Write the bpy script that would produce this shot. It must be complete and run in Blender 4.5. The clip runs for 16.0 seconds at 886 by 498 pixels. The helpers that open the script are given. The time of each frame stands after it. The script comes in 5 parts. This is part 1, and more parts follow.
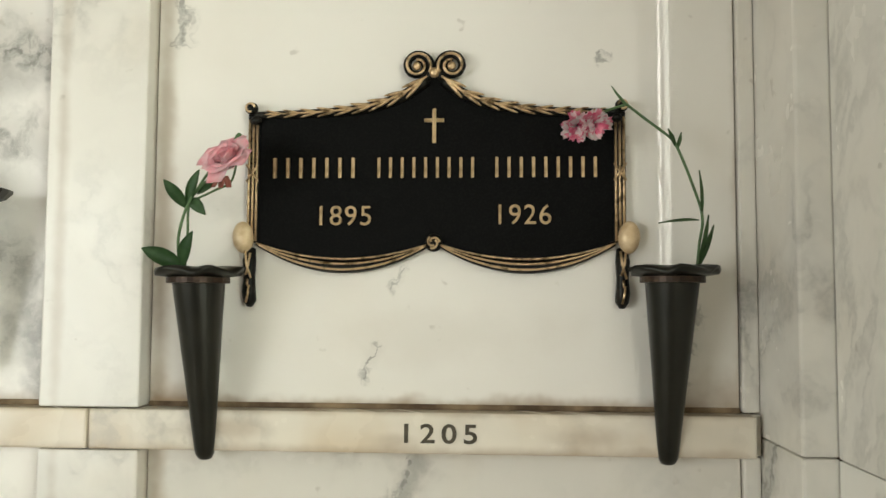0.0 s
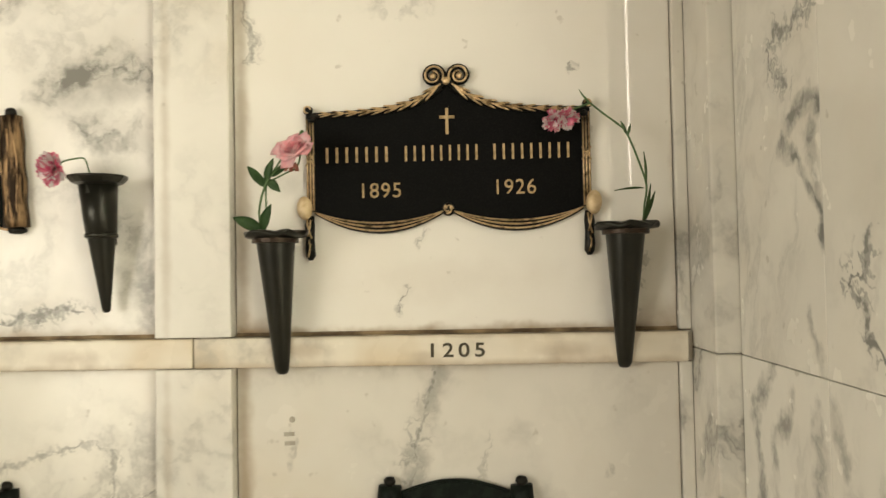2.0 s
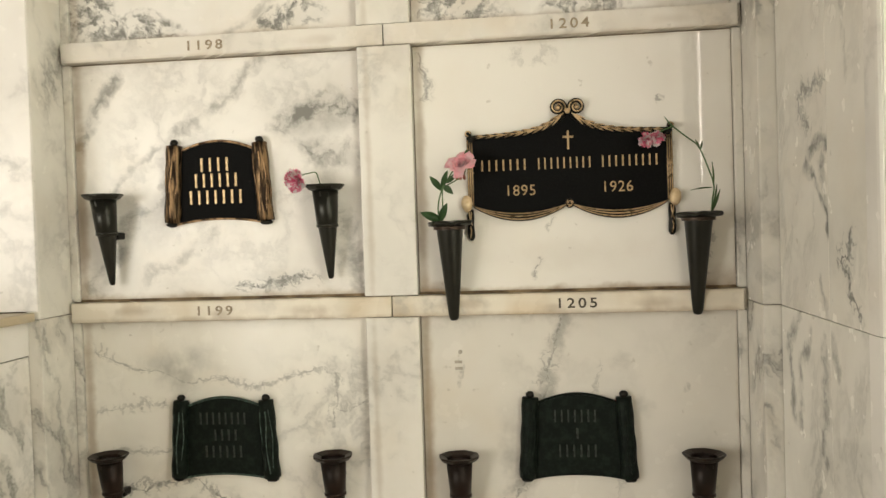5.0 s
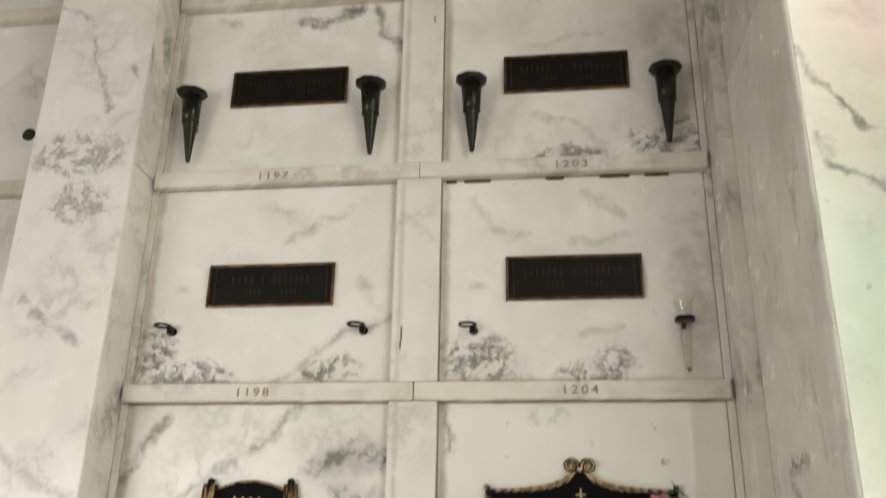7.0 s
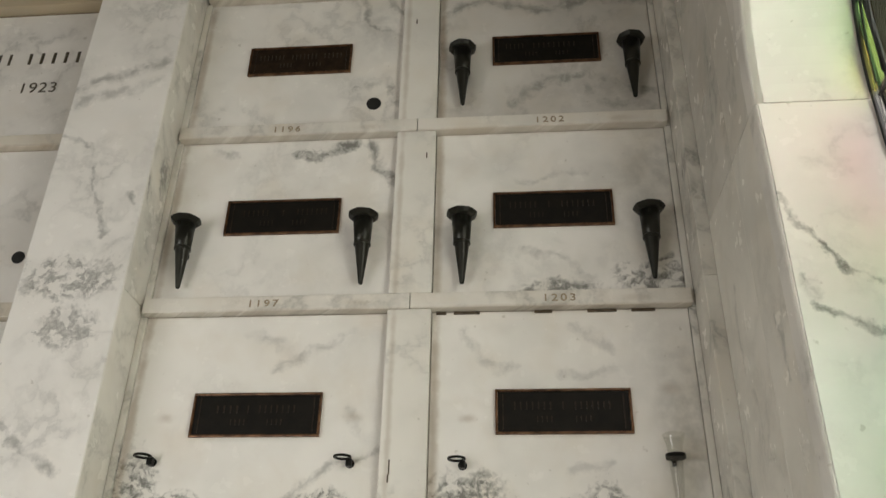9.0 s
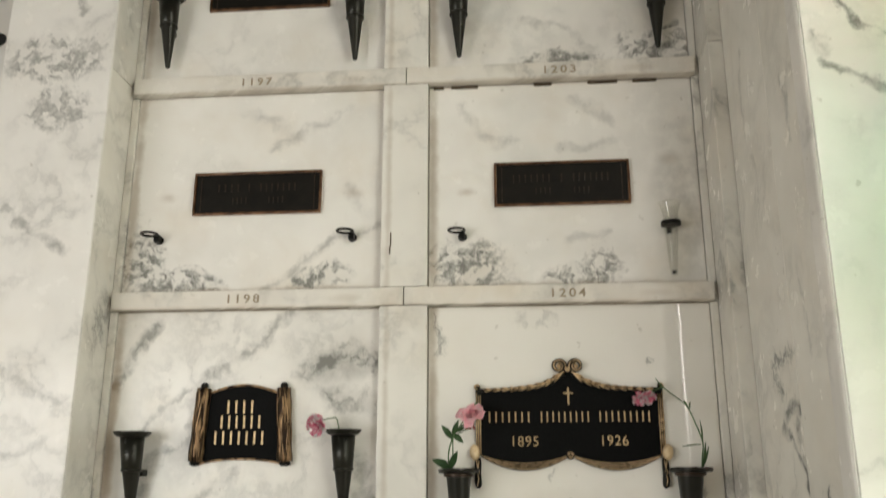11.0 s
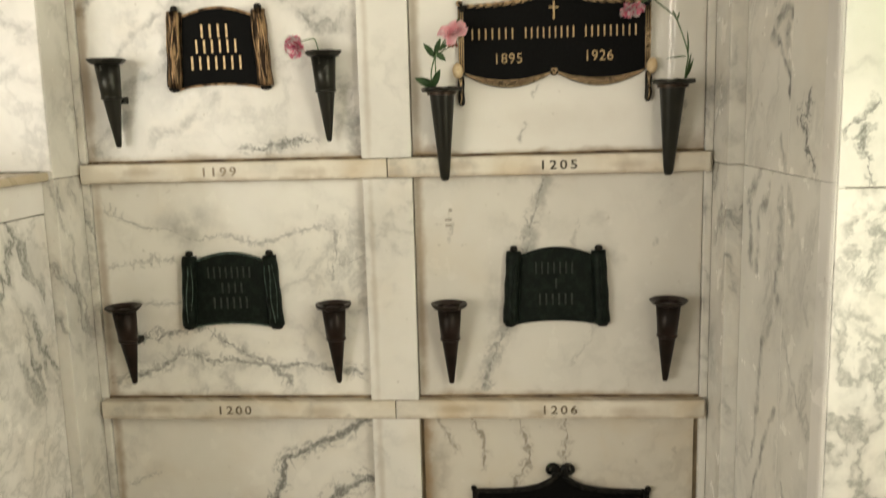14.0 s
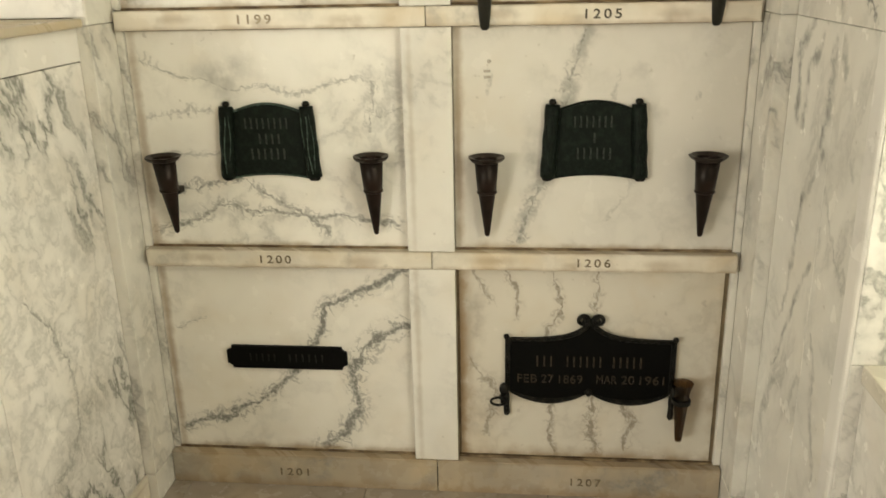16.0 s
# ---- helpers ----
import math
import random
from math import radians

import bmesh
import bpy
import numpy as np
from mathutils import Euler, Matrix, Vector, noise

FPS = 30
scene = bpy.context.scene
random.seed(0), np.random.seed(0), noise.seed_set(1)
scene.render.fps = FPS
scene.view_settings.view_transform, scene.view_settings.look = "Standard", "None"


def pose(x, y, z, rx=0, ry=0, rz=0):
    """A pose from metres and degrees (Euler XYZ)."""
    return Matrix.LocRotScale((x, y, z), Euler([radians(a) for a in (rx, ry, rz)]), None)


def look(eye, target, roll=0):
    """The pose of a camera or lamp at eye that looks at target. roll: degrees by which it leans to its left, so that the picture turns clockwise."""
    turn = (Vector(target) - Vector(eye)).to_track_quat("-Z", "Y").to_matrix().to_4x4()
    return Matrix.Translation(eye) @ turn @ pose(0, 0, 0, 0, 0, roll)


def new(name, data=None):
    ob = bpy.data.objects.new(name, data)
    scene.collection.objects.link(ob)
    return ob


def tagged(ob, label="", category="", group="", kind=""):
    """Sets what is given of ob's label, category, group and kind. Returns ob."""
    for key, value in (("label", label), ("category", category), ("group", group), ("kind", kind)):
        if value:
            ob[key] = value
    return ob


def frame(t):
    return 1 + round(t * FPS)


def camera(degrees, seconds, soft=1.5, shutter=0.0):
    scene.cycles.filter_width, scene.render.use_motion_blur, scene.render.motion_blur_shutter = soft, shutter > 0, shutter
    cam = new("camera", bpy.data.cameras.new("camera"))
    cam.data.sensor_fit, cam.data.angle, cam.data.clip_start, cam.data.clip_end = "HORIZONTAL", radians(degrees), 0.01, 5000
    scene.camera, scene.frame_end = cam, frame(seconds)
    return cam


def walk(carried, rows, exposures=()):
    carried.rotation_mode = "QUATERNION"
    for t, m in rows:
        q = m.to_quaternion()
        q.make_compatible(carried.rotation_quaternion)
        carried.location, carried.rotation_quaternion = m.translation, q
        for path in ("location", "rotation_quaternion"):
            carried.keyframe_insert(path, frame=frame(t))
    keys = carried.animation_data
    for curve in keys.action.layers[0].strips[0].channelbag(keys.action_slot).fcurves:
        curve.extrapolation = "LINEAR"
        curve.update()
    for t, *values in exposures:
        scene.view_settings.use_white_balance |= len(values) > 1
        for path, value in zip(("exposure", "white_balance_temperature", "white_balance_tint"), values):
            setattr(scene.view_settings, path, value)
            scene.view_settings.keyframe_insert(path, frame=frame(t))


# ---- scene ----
cam = camera(55.8, 16.0, soft=1.4, shutter=0.5)

PATH = [
    (0, (0.559, -1.171, 1.714), (0.438, 0.821, 1.845), 0.3),
    (0.5, (0.534, -1.197, 1.704), (0.422, 0.796, 1.835), -0.0),
    (1, (0.526, -1.275, 1.696), (0.462, 0.72, 1.82), -0.6),
    (1.5, (0.534, -1.425, 1.684), (0.479, 0.572, 1.778), -1.1),
    (2, (0.522, -1.564, 1.673), (0.447, 0.433, 1.74), -1.1),
    (2.5, (0.488, -1.704, 1.662), (0.395, 0.293, 1.7), -1.6),
    (3, (0.458, -1.837, 1.659), (0.345, 0.16, 1.649), -2.0),
    (3.2, (0.449, -1.883, 1.661), (0.333, 0.113, 1.643), -1.5),
    (5.3, (0.398, -2.265, 1.749), (0.151, -0.281, 1.702), -1.9),
    (5.5, (0.404, -2.291, 1.752), (0.149, -0.307, 1.762), -1.7),
    (6, (0.428, -2.333, 1.76), (0.135, -0.367, 1.983), -0.7),
    (6.5, (0.419, -2.396, 1.77), (0.136, -0.479, 2.267), 0.4),
    (7, (0.399, -2.453, 1.786), (0.155, -0.597, 2.49), 1.0),
    (7.5, (0.381, -2.487, 1.797), (0.176, -0.686, 2.643), 1.3),
    (8, (0.364, -2.495, 1.809), (0.18, -0.753, 2.775), 1.7),
    (8.2, (0.36, -2.494, 1.811), (0.181, -0.772, 2.813), 1.8),
    (10.3, (0.333, -2.472, 1.749), (0.167, -0.621, 2.487), 0.2),
    (10.5, (0.334, -2.468, 1.746), (0.165, -0.592, 2.419), 0.2),
    (11, (0.337, -2.453, 1.737), (0.163, -0.531, 2.265), 0.0),
    (11.5, (0.332, -2.446, 1.719), (0.168, -0.49, 2.103), -0.3),
    (12, (0.325, -2.441, 1.704), (0.177, -0.462, 1.949), -0.4),
    (12.5, (0.331, -2.433, 1.692), (0.192, -0.443, 1.836), -0.6),
    (13, (0.335, -2.422, 1.687), (0.197, -0.427, 1.687), -0.8),
    (13.5, (0.336, -2.418, 1.686), (0.194, -0.429, 1.526), -1.2),
    (14, (0.325, -2.41, 1.683), (0.183, -0.44, 1.369), -1.5),
    (14.5, (0.31, -2.401, 1.677), (0.16, -0.463, 1.203), -1.7),
    (15, (0.305, -2.396, 1.672), (0.142, -0.498, 1.065), -2.0),
    (15.5, (0.299, -2.397, 1.671), (0.135, -0.527, 0.981), -1.8),
    (16, (0.286, -2.423, 1.672), (0.088, -0.539, 1.031), -1.3),
]
# the clip's camera darkens as it looks up, and its white balance drifts
EXPOSURES = [(0.0, -0.22, 6400, 1), (1.0, -0.19, 6800, 2), (2.0, -0.22, 7500, 4), (3.0, -0.26, 7950, 5), (5.5, -0.29, 6800, 6), (6.5, -0.38, 6550, 6), (8.0, -0.77, 6350, 6),
             (10.5, -0.62, 6450, 5), (12.5, -0.38, 6700, 5), (13.5, -0.42, 7200, 4), (14.3, -0.26, 7250, 4), (15.0, -0.10, 7450, 3), (16.0, -0.14, 7500, 2)]
walk(cam, [(t, look(eye, target, roll)) for t, eye, target, roll in PATH],
     exposures=EXPOSURES)

# ---- light ----
world = bpy.data.worlds.new("sky")
scene.world = world
world.use_nodes = True
wn = world.node_tree.nodes
sky = wn.new("ShaderNodeTexSky")
sky.sky_type, sky.sun_disc, sky.sun_elevation, sky.sun_rotation = "NISHITA", False, radians(38), radians(70)
world.node_tree.links.new(sky.outputs[0], wn["Background"].inputs[0])
wn["Background"].inputs[1].default_value = 0.1


def area_lamp(name, size_x, size_y, power, colour, eye, target):
    data = bpy.data.lights.new(name, "AREA")
    data.shape, data.size, data.size_y, data.energy, data.color = "RECTANGLE", size_x, size_y, power, colour
    ob = new(name, data)
    ob.matrix_world = look(eye, target)
    return ob


# daylight behind the leaded window, and a lamp added in an unseen opening opposite
WIN_X, WIN_Y0, WIN_Y1, WIN_Z0, WIN_Z1 = 1.25, -2.75, -0.757, 0.86, 4.35
area_lamp("window_daylight", 2.4, 3.9, 490, (1.0, 0.956, 0.938), (1.315, -1.75, 2.6), (0, -1.75, 2.6))
area_lamp("added_opening_light", 3.6, 2.6, 275, (1.0, 0.957, 0.935), (-3.7, -4.6, 1.7), (-2.7, 0, 1.7))


# ---- node helpers ----
def put_in(nt, socket, value):
    if isinstance(value, bpy.types.NodeSocket):
        nt.links.new(value, socket)
    elif value is not None:
        socket.default_value = value


def nmath(nt, op, a, b=None, c=None, clamp=False):
    n = nt.nodes.new("ShaderNodeMath")
    n.operation, n.use_clamp = op, clamp
    for s, v in zip(n.inputs, (a, b, c)):
        put_in(nt, s, v)
    return n.outputs[0]


def nvec(nt, op, a, b=None, scale=None):
    n = nt.nodes.new("ShaderNodeVectorMath")
    n.operation = op
    put_in(nt, n.inputs[0], a)
    put_in(nt, n.inputs[1], b)
    put_in(nt, n.inputs[3], scale)
    return n.outputs[1] if op in ("LENGTH", "DOT_PRODUCT") else n.outputs[0]


def nrange(nt, v, a, b, c=0.0, d=1.0, smooth=True):
    n = nt.nodes.new("ShaderNodeMapRange")
    n.interpolation_type = "SMOOTHSTEP" if smooth else "LINEAR"
    for k, x in zip(("Value", "From Min", "From Max", "To Min", "To Max"), (v, a, b, c, d)):
        put_in(nt, n.inputs[k], x)
    return n.outputs[0]


def nnoise(nt, vec, scale, detail=3.0, rough=0.55, w=None, colour=False):
    n = nt.nodes.new("ShaderNodeTexNoise")
    n.noise_dimensions = "4D"
    put_in(nt, n.inputs["Vector"], vec)
    put_in(nt, n.inputs["W"], w if w is not None else 0.0)
    for k, x in (("Scale", scale), ("Detail", detail), ("Roughness", rough)):
        n.inputs[k].default_value = x
    return n.outputs["Color" if colour else "Fac"]


def nmix(nt, fac, a, b):
    n = nt.nodes.new("ShaderNodeMix")
    n.data_type = "RGBA"
    put_in(nt, n.inputs[0], fac)
    for s, v in ((n.inputs[6], a), (n.inputs[7], b)):
        put_in(nt, s, (*v, 1.0) if isinstance(v, tuple) and len(v) == 3 else v)
    return n.outputs[2]


def nbump(nt, height, strength, distance):
    n = nt.nodes.new("ShaderNodeBump")
    n.inputs["Strength"].default_value, n.inputs["Distance"].default_value = strength, distance
    put_in(nt, n.inputs["Height"], height)
    return n.outputs[0]


def fresh(name):
    m = bpy.data.materials.new(name)
    m.use_nodes = True
    nt = m.node_tree
    return m, nt, nt.nodes["Principled BSDF"]


WHITE = (0.86, 0.835, 0.785)
VEIN = (0.23, 0.226, 0.207)


def marble(name, veins=(), blobs=(), smears=(), mottle=0.0, mottle_scale=9.0, streak=0.0, cloud=0.5, base=WHITE,
           vein=VEIN, stain=0.25, rough=0.18, seed=0.0, dirt_shade=(), spec=0.32, bump=0.12, lying=False, edge=0.0,
           bands=(), cover=(0.40, 0.66)):
    """Polished white marble. veins: (points, width, strength); blobs: dendritic patches (u, v, ru, rv, strength);
    smears: soft grey patches (u, v, ru, rv, strength); bands: feathered grey drifts (points, width, strength). u runs along the slab and v up it, from its middle."""
    m, nt, bsdf = fresh(name)
    tc = nt.nodes.new("ShaderNodeTexCoord").outputs["Object"]
    info = nt.nodes.new("ShaderNodeObjectInfo").outputs["Random"]
    w = nmath(nt, "MULTIPLY_ADD", info, 37.0, seed)
    sep = nt.nodes.new("ShaderNodeSeparateXYZ")
    nt.links.new(tc, sep.inputs[0])
    comb = nt.nodes.new("ShaderNodeCombineXYZ")
    if lying:
        nt.links.new(sep.outputs[0], comb.inputs[0])
        nt.links.new(nmath(nt, "ADD", sep.outputs[1], sep.outputs[2]), comb.inputs[2])
    else:
        nt.links.new(nmath(nt, "ADD", sep.outputs[0], sep.outputs[1]), comb.inputs[0])
        nt.links.new(sep.outputs[2], comb.inputs[2])
    if edge:  # dirt along the joints, with the edge shade put into the colour
        dirt_shade = list(dirt_shade) + [(-0.412, 0.0, 0.015, 0.55, edge * 1.4), (0.412, 0.0, 0.018, 0.55, edge * 1.4), (0.0, -0.338, 0.6, 0.019, edge * 1.6), (0.0, 0.337, 0.6, 0.014, edge * 1.1)]
    flat = comb.outputs[0]
    w1 = nvec(nt, "SCALE", nvec(nt, "SUBTRACT", nnoise(nt, flat, 7.0, 2.0, 0.5, w, True), (0.5, 0.5, 0.5)), None, 0.10)
    w2 = nvec(nt, "SCALE", nvec(nt, "SUBTRACT", nnoise(nt, flat, 42.0, 3.0, 0.6, w, True), (0.5, 0.5, 0.5)), None, 0.042)
    p = nvec(nt, "MULTIPLY", nvec(nt, "ADD", nvec(nt, "ADD", flat, w1), w2), (1, 0, 1))
    calm = nvec(nt, "MULTIPLY", nvec(nt, "ADD", flat, w1), (1, 0, 1))
    patch = nnoise(nt, flat, 13.0, 3.0, 0.6, w)
    fine = nnoise(nt, flat, 90.0, 3.0, 0.6, w)
    net = nmath(nt, "ABSOLUTE", nmath(nt, "SUBTRACT", nnoise(nt, p, 21.0, 3.0, 0.6, nmath(nt, "ADD", w, 2.0)), 0.5))
    total = 0.0

    def line_distance(pts):
        dist = None
        for (u0, v0), (u1, v1) in zip(pts, pts[1:]):
            d = (u1 - u0, 0.0, v1 - v0)
            q = nvec(nt, "SUBTRACT", p, (u0, 0.0, v0))
            t = nmath(nt, "MULTIPLY", nvec(nt, "DOT_PRODUCT", q, d), 1.0 / (d[0] ** 2 + d[2] ** 2), clamp=True)
            e = nvec(nt, "LENGTH", nvec(nt, "SUBTRACT", q, nvec(nt, "SCALE", d, None, t)))
            dist = e if dist is None else nmath(nt, "MINIMUM", dist, e)
        return dist

    if bands:
        drift = nmath(nt, "MULTIPLY_ADD", nrange(nt, nnoise(nt, p, 19.0, 4.0, 0.62, nmath(nt, "ADD", w, 6.0)), 0.36, 0.62), 0.75, 0.25)
        for pts, width, strength in bands:
            near = nmath(nt, "MULTIPLY_ADD", nmath(nt, "SUBTRACT", patch, 0.5), 2.0, nmath(nt, "DIVIDE", line_distance(pts), width))
            total = nmath(nt, "MAXIMUM", total, nmath(nt, "MULTIPLY", nrange(nt, near, 1.1, -0.1, 0.0, strength), drift))
    for pts, width, strength in veins:
        dist = line_distance(pts)
        wide = nmath(nt, "MULTIPLY", nrange(nt, patch, 0.34, 0.66, 0.25, 1.5), width)
        near = nmath(nt, "DIVIDE", dist, width)
        core = nmath(nt, "MULTIPLY", nrange(nt, nmath(nt, "DIVIDE", dist, wide), 0.3, 1.0, 1.0, 0.0), nrange(nt, fine, 0.3, 0.6, 0.3, 1.0))
        web = nmath(nt, "MULTIPLY", nrange(nt, net, 0.045, 0.0, 0.0, 0.7), nrange(nt, near, 0.8, 3.6, 1.0, 0.0))
        halo = nmath(nt, "MULTIPLY", nrange(nt, near, 0.2, 4.5, 0.32, 0.0), patch)
        total = nmath(nt, "MAXIMUM", total, nmath(nt, "MULTIPLY", nmath(nt, "ADD", nmath(nt, "MAXIMUM", core, web), halo), strength))
    if blobs:
        tex = nmath(nt, "MULTIPLY", nrange(nt, nnoise(nt, p, 26.0, 4.0, 0.62, w), 0.43, 0.57), nrange(nt, fine, 0.3, 0.6, 0.55, 1.0))
        for u, v, ru, rv, strength in blobs:
            q = nvec(nt, "MULTIPLY", nvec(nt, "SUBTRACT", p, (u, 0.0, v)), (1 / ru, 0.0, 1 / rv))
            mask = nrange(nt, nmath(nt, "MULTIPLY_ADD", nmath(nt, "SUBTRACT", patch, 0.5), 1.7, nvec(nt, "LENGTH", q)), 1.05, 0.55)
            body = nmath(nt, "MULTIPLY", nmath(nt, "MULTIPLY_ADD", tex, 0.74, 0.08), nmath(nt, "MULTIPLY", mask, strength))
            total = nmath(nt, "MAXIMUM", total, body)
    for u, v, ru, rv, strength in smears:
        q = nvec(nt, "MULTIPLY", nvec(nt, "SUBTRACT", p, (u, 0.0, v)), (1 / ru, 0.0, 1 / rv))
        body = nmath(nt, "MULTIPLY", nrange(nt, nvec(nt, "LENGTH", q), 1.1, 0.1), nmath(nt, "MULTIPLY", nrange(nt, patch, 0.3, 0.65), strength))
        total = nmath(nt, "MAXIMUM", total, body)
    if mottle:
        ridge = nmath(nt, "ABSOLUTE", nmath(nt, "SUBTRACT", nnoise(nt, p, mottle_scale, 4.0, 0.6, w), 0.5))
        ridge2 = nmath(nt, "ABSOLUTE", nmath(nt, "SUBTRACT", nnoise(nt, calm, mottle_scale, 4.0, 0.55, w), 0.5))
        feather = nmath(nt, "MULTIPLY", nrange(nt, ridge, 0.05, 0.0), nrange(nt, fine, 0.3, 0.62, 0.25, 0.75))
        lines = nmath(nt, "ADD", feather, nrange(nt, ridge2, 0.14, 0.0, 0.0, 0.5))
        lines = nmath(nt, "MULTIPLY", lines, nrange(nt, nnoise(nt, flat, 3.2, 2.0, 0.5, w), *cover))
        total = nmath(nt, "MAXIMUM", total, nmath(nt, "MULTIPLY", lines, mottle))
    if streak:
        slant = nmath(nt, "MULTIPLY_ADD", nvec(nt, "DOT_PRODUCT", p, (0, 0, 1)), 0.35, nvec(nt, "DOT_PRODUCT", p, (1, 0, 0)))
        lean = nt.nodes.new("ShaderNodeCombineXYZ")
        put_in(nt, lean.inputs[0], slant)
        long = nvec(nt, "ADD", lean.outputs[0], nvec(nt, "MULTIPLY", p, (0.0, 0.0, 0.4)))
        ridge = nmath(nt, "ABSOLUTE", nmath(nt, "SUBTRACT", nnoise(nt, long, 7.0, 4.0, 0.6, w), 0.5))
        band = nmath(nt, "ADD", nmath(nt, "MULTIPLY", nrange(nt, ridge, 0.04, 0.0), nrange(nt, fine, 0.3, 0.62, 0.3, 0.7)), nrange(nt, ridge, 0.13, 0.0, 0.0, 0.45))
        lines = nmath(nt, "MULTIPLY", band, nrange(nt, nnoise(nt, flat, 2.6, 2.0, 0.5, w), 0.47, 0.66))
        total = nmath(nt, "MAXIMUM", total, nmath(nt, "MULTIPLY", lines, streak))
    soft = nmath(nt, "MULTIPLY", nrange(nt, nnoise(nt, calm, 4.0, 3.0, 0.5, w), 0.38, 0.78), cloud * 0.6)
    colour = nmix(nt, soft, base, (0.47, 0.46, 0.43))
    warm = nmath(nt, "MULTIPLY", nrange(nt, nnoise(nt, calm, 5.0, 3.0, 0.5, nmath(nt, "ADD", w, 9.0)), 0.42, 0.85), stain)
    colour = nmix(nt, warm, colour, (0.58, 0.46, 0.30))
    colour = nmix(nt, nmath(nt, "MULTIPLY", total, 1.25, clamp=True), colour, vein)
    for u, v, ru, rv, strength in dirt_shade:
        q = nvec(nt, "MULTIPLY", nvec(nt, "SUBTRACT", flat, (u, 0.0, v)), (1 / ru, 0.0, 1 / rv))
        body = nmath(nt, "MULTIPLY", nrange(nt, nmath(nt, "MULTIPLY_ADD", nmath(nt, "SUBTRACT", patch, 0.5), 2.2, nvec(nt, "LENGTH", nvec(nt, "MULTIPLY", q, (1, 0, 1)))), 1.5, 0.0), strength)
        colour = nmix(nt, body, colour, (0.30, 0.205, 0.115))
    speck = nmath(nt, "MULTIPLY", nrange(nt, nnoise(nt, flat, 34.0, 2.0, 0.5, nmath(nt, "ADD", w, 4.0)), 0.69, 0.76), 0.35)
    colour = nmix(nt, speck, colour, (0.36, 0.32, 0.26))
    nt.links.new(colour, bsdf.inputs["Base Color"])
    bsdf.inputs["Specular IOR Level"].default_value = spec
    nt.links.new(nrange(nt, patch, 0.3, 0.7, rough * 0.7, rough * 1.6), bsdf.inputs["Roughness"])
    nt.links.new(nbump(nt, nmath(nt, "ADD", fine, nmath(nt, "MULTIPLY", patch, 2.0)), bump, 0.0006), bsdf.inputs["Normal"])
    return m


def metal(name, dark, light, metallic, rough, lo=0.45, hi=0.62, scale=60.0, bump=0.25, spec=0.5, stretch=1.0, vary=1.0):
    """Cast metal: a light rubbed tone and a dark one, in patches."""
    m, nt, bsdf = fresh(name)
    tc = nt.nodes.new("ShaderNodeTexCoord").outputs["Object"]
    tc = nvec(nt, "MULTIPLY", tc, (1.0, 1.0, stretch))
    n1, n2 = nnoise(nt, tc, scale, 4.0, 0.6), nnoise(nt, tc, scale * 7, 3.0, 0.6)
    nt.links.new(nmix(nt, nrange(nt, n1, lo, hi), dark, light), bsdf.inputs["Base Color"])
    bsdf.inputs["Metallic"].default_value, bsdf.inputs["Specular IOR Level"].default_value = metallic, spec
    nt.links.new(nrange(nt, n2, 0.3, 0.7, rough * (1 - 0.25 * vary), rough * (1 + 0.3 * vary)), bsdf.inputs["Roughness"])
    nt.links.new(nbump(nt, nmath(nt, "ADD", n1, n2), bump, 0.0012), bsdf.inputs["Normal"])
    return m


def plain(name, colour, rough=0.5, second=None, scale=25.0, bump=0.1, translucent=0.0):
    m, nt, bsdf = fresh(name)
    tc = nt.nodes.new("ShaderNodeTexCoord").outputs["Object"]
    n = nnoise(nt, tc, scale, 4.0, 0.6)
    nt.links.new(nmix(nt, nrange(nt, n, 0.35, 0.65), colour, second or tuple(c * 0.75 for c in colour)), bsdf.inputs["Base Color"])
    bsdf.inputs["Roughness"].default_value = rough
    bsdf.inputs["Subsurface Weight"].default_value = translucent
    bsdf.inputs["Subsurface Radius"].default_value = (0.01, 0.005, 0.004)
    nt.links.new(nbump(nt, n, bump, 0.002), bsdf.inputs["Normal"])
    return m


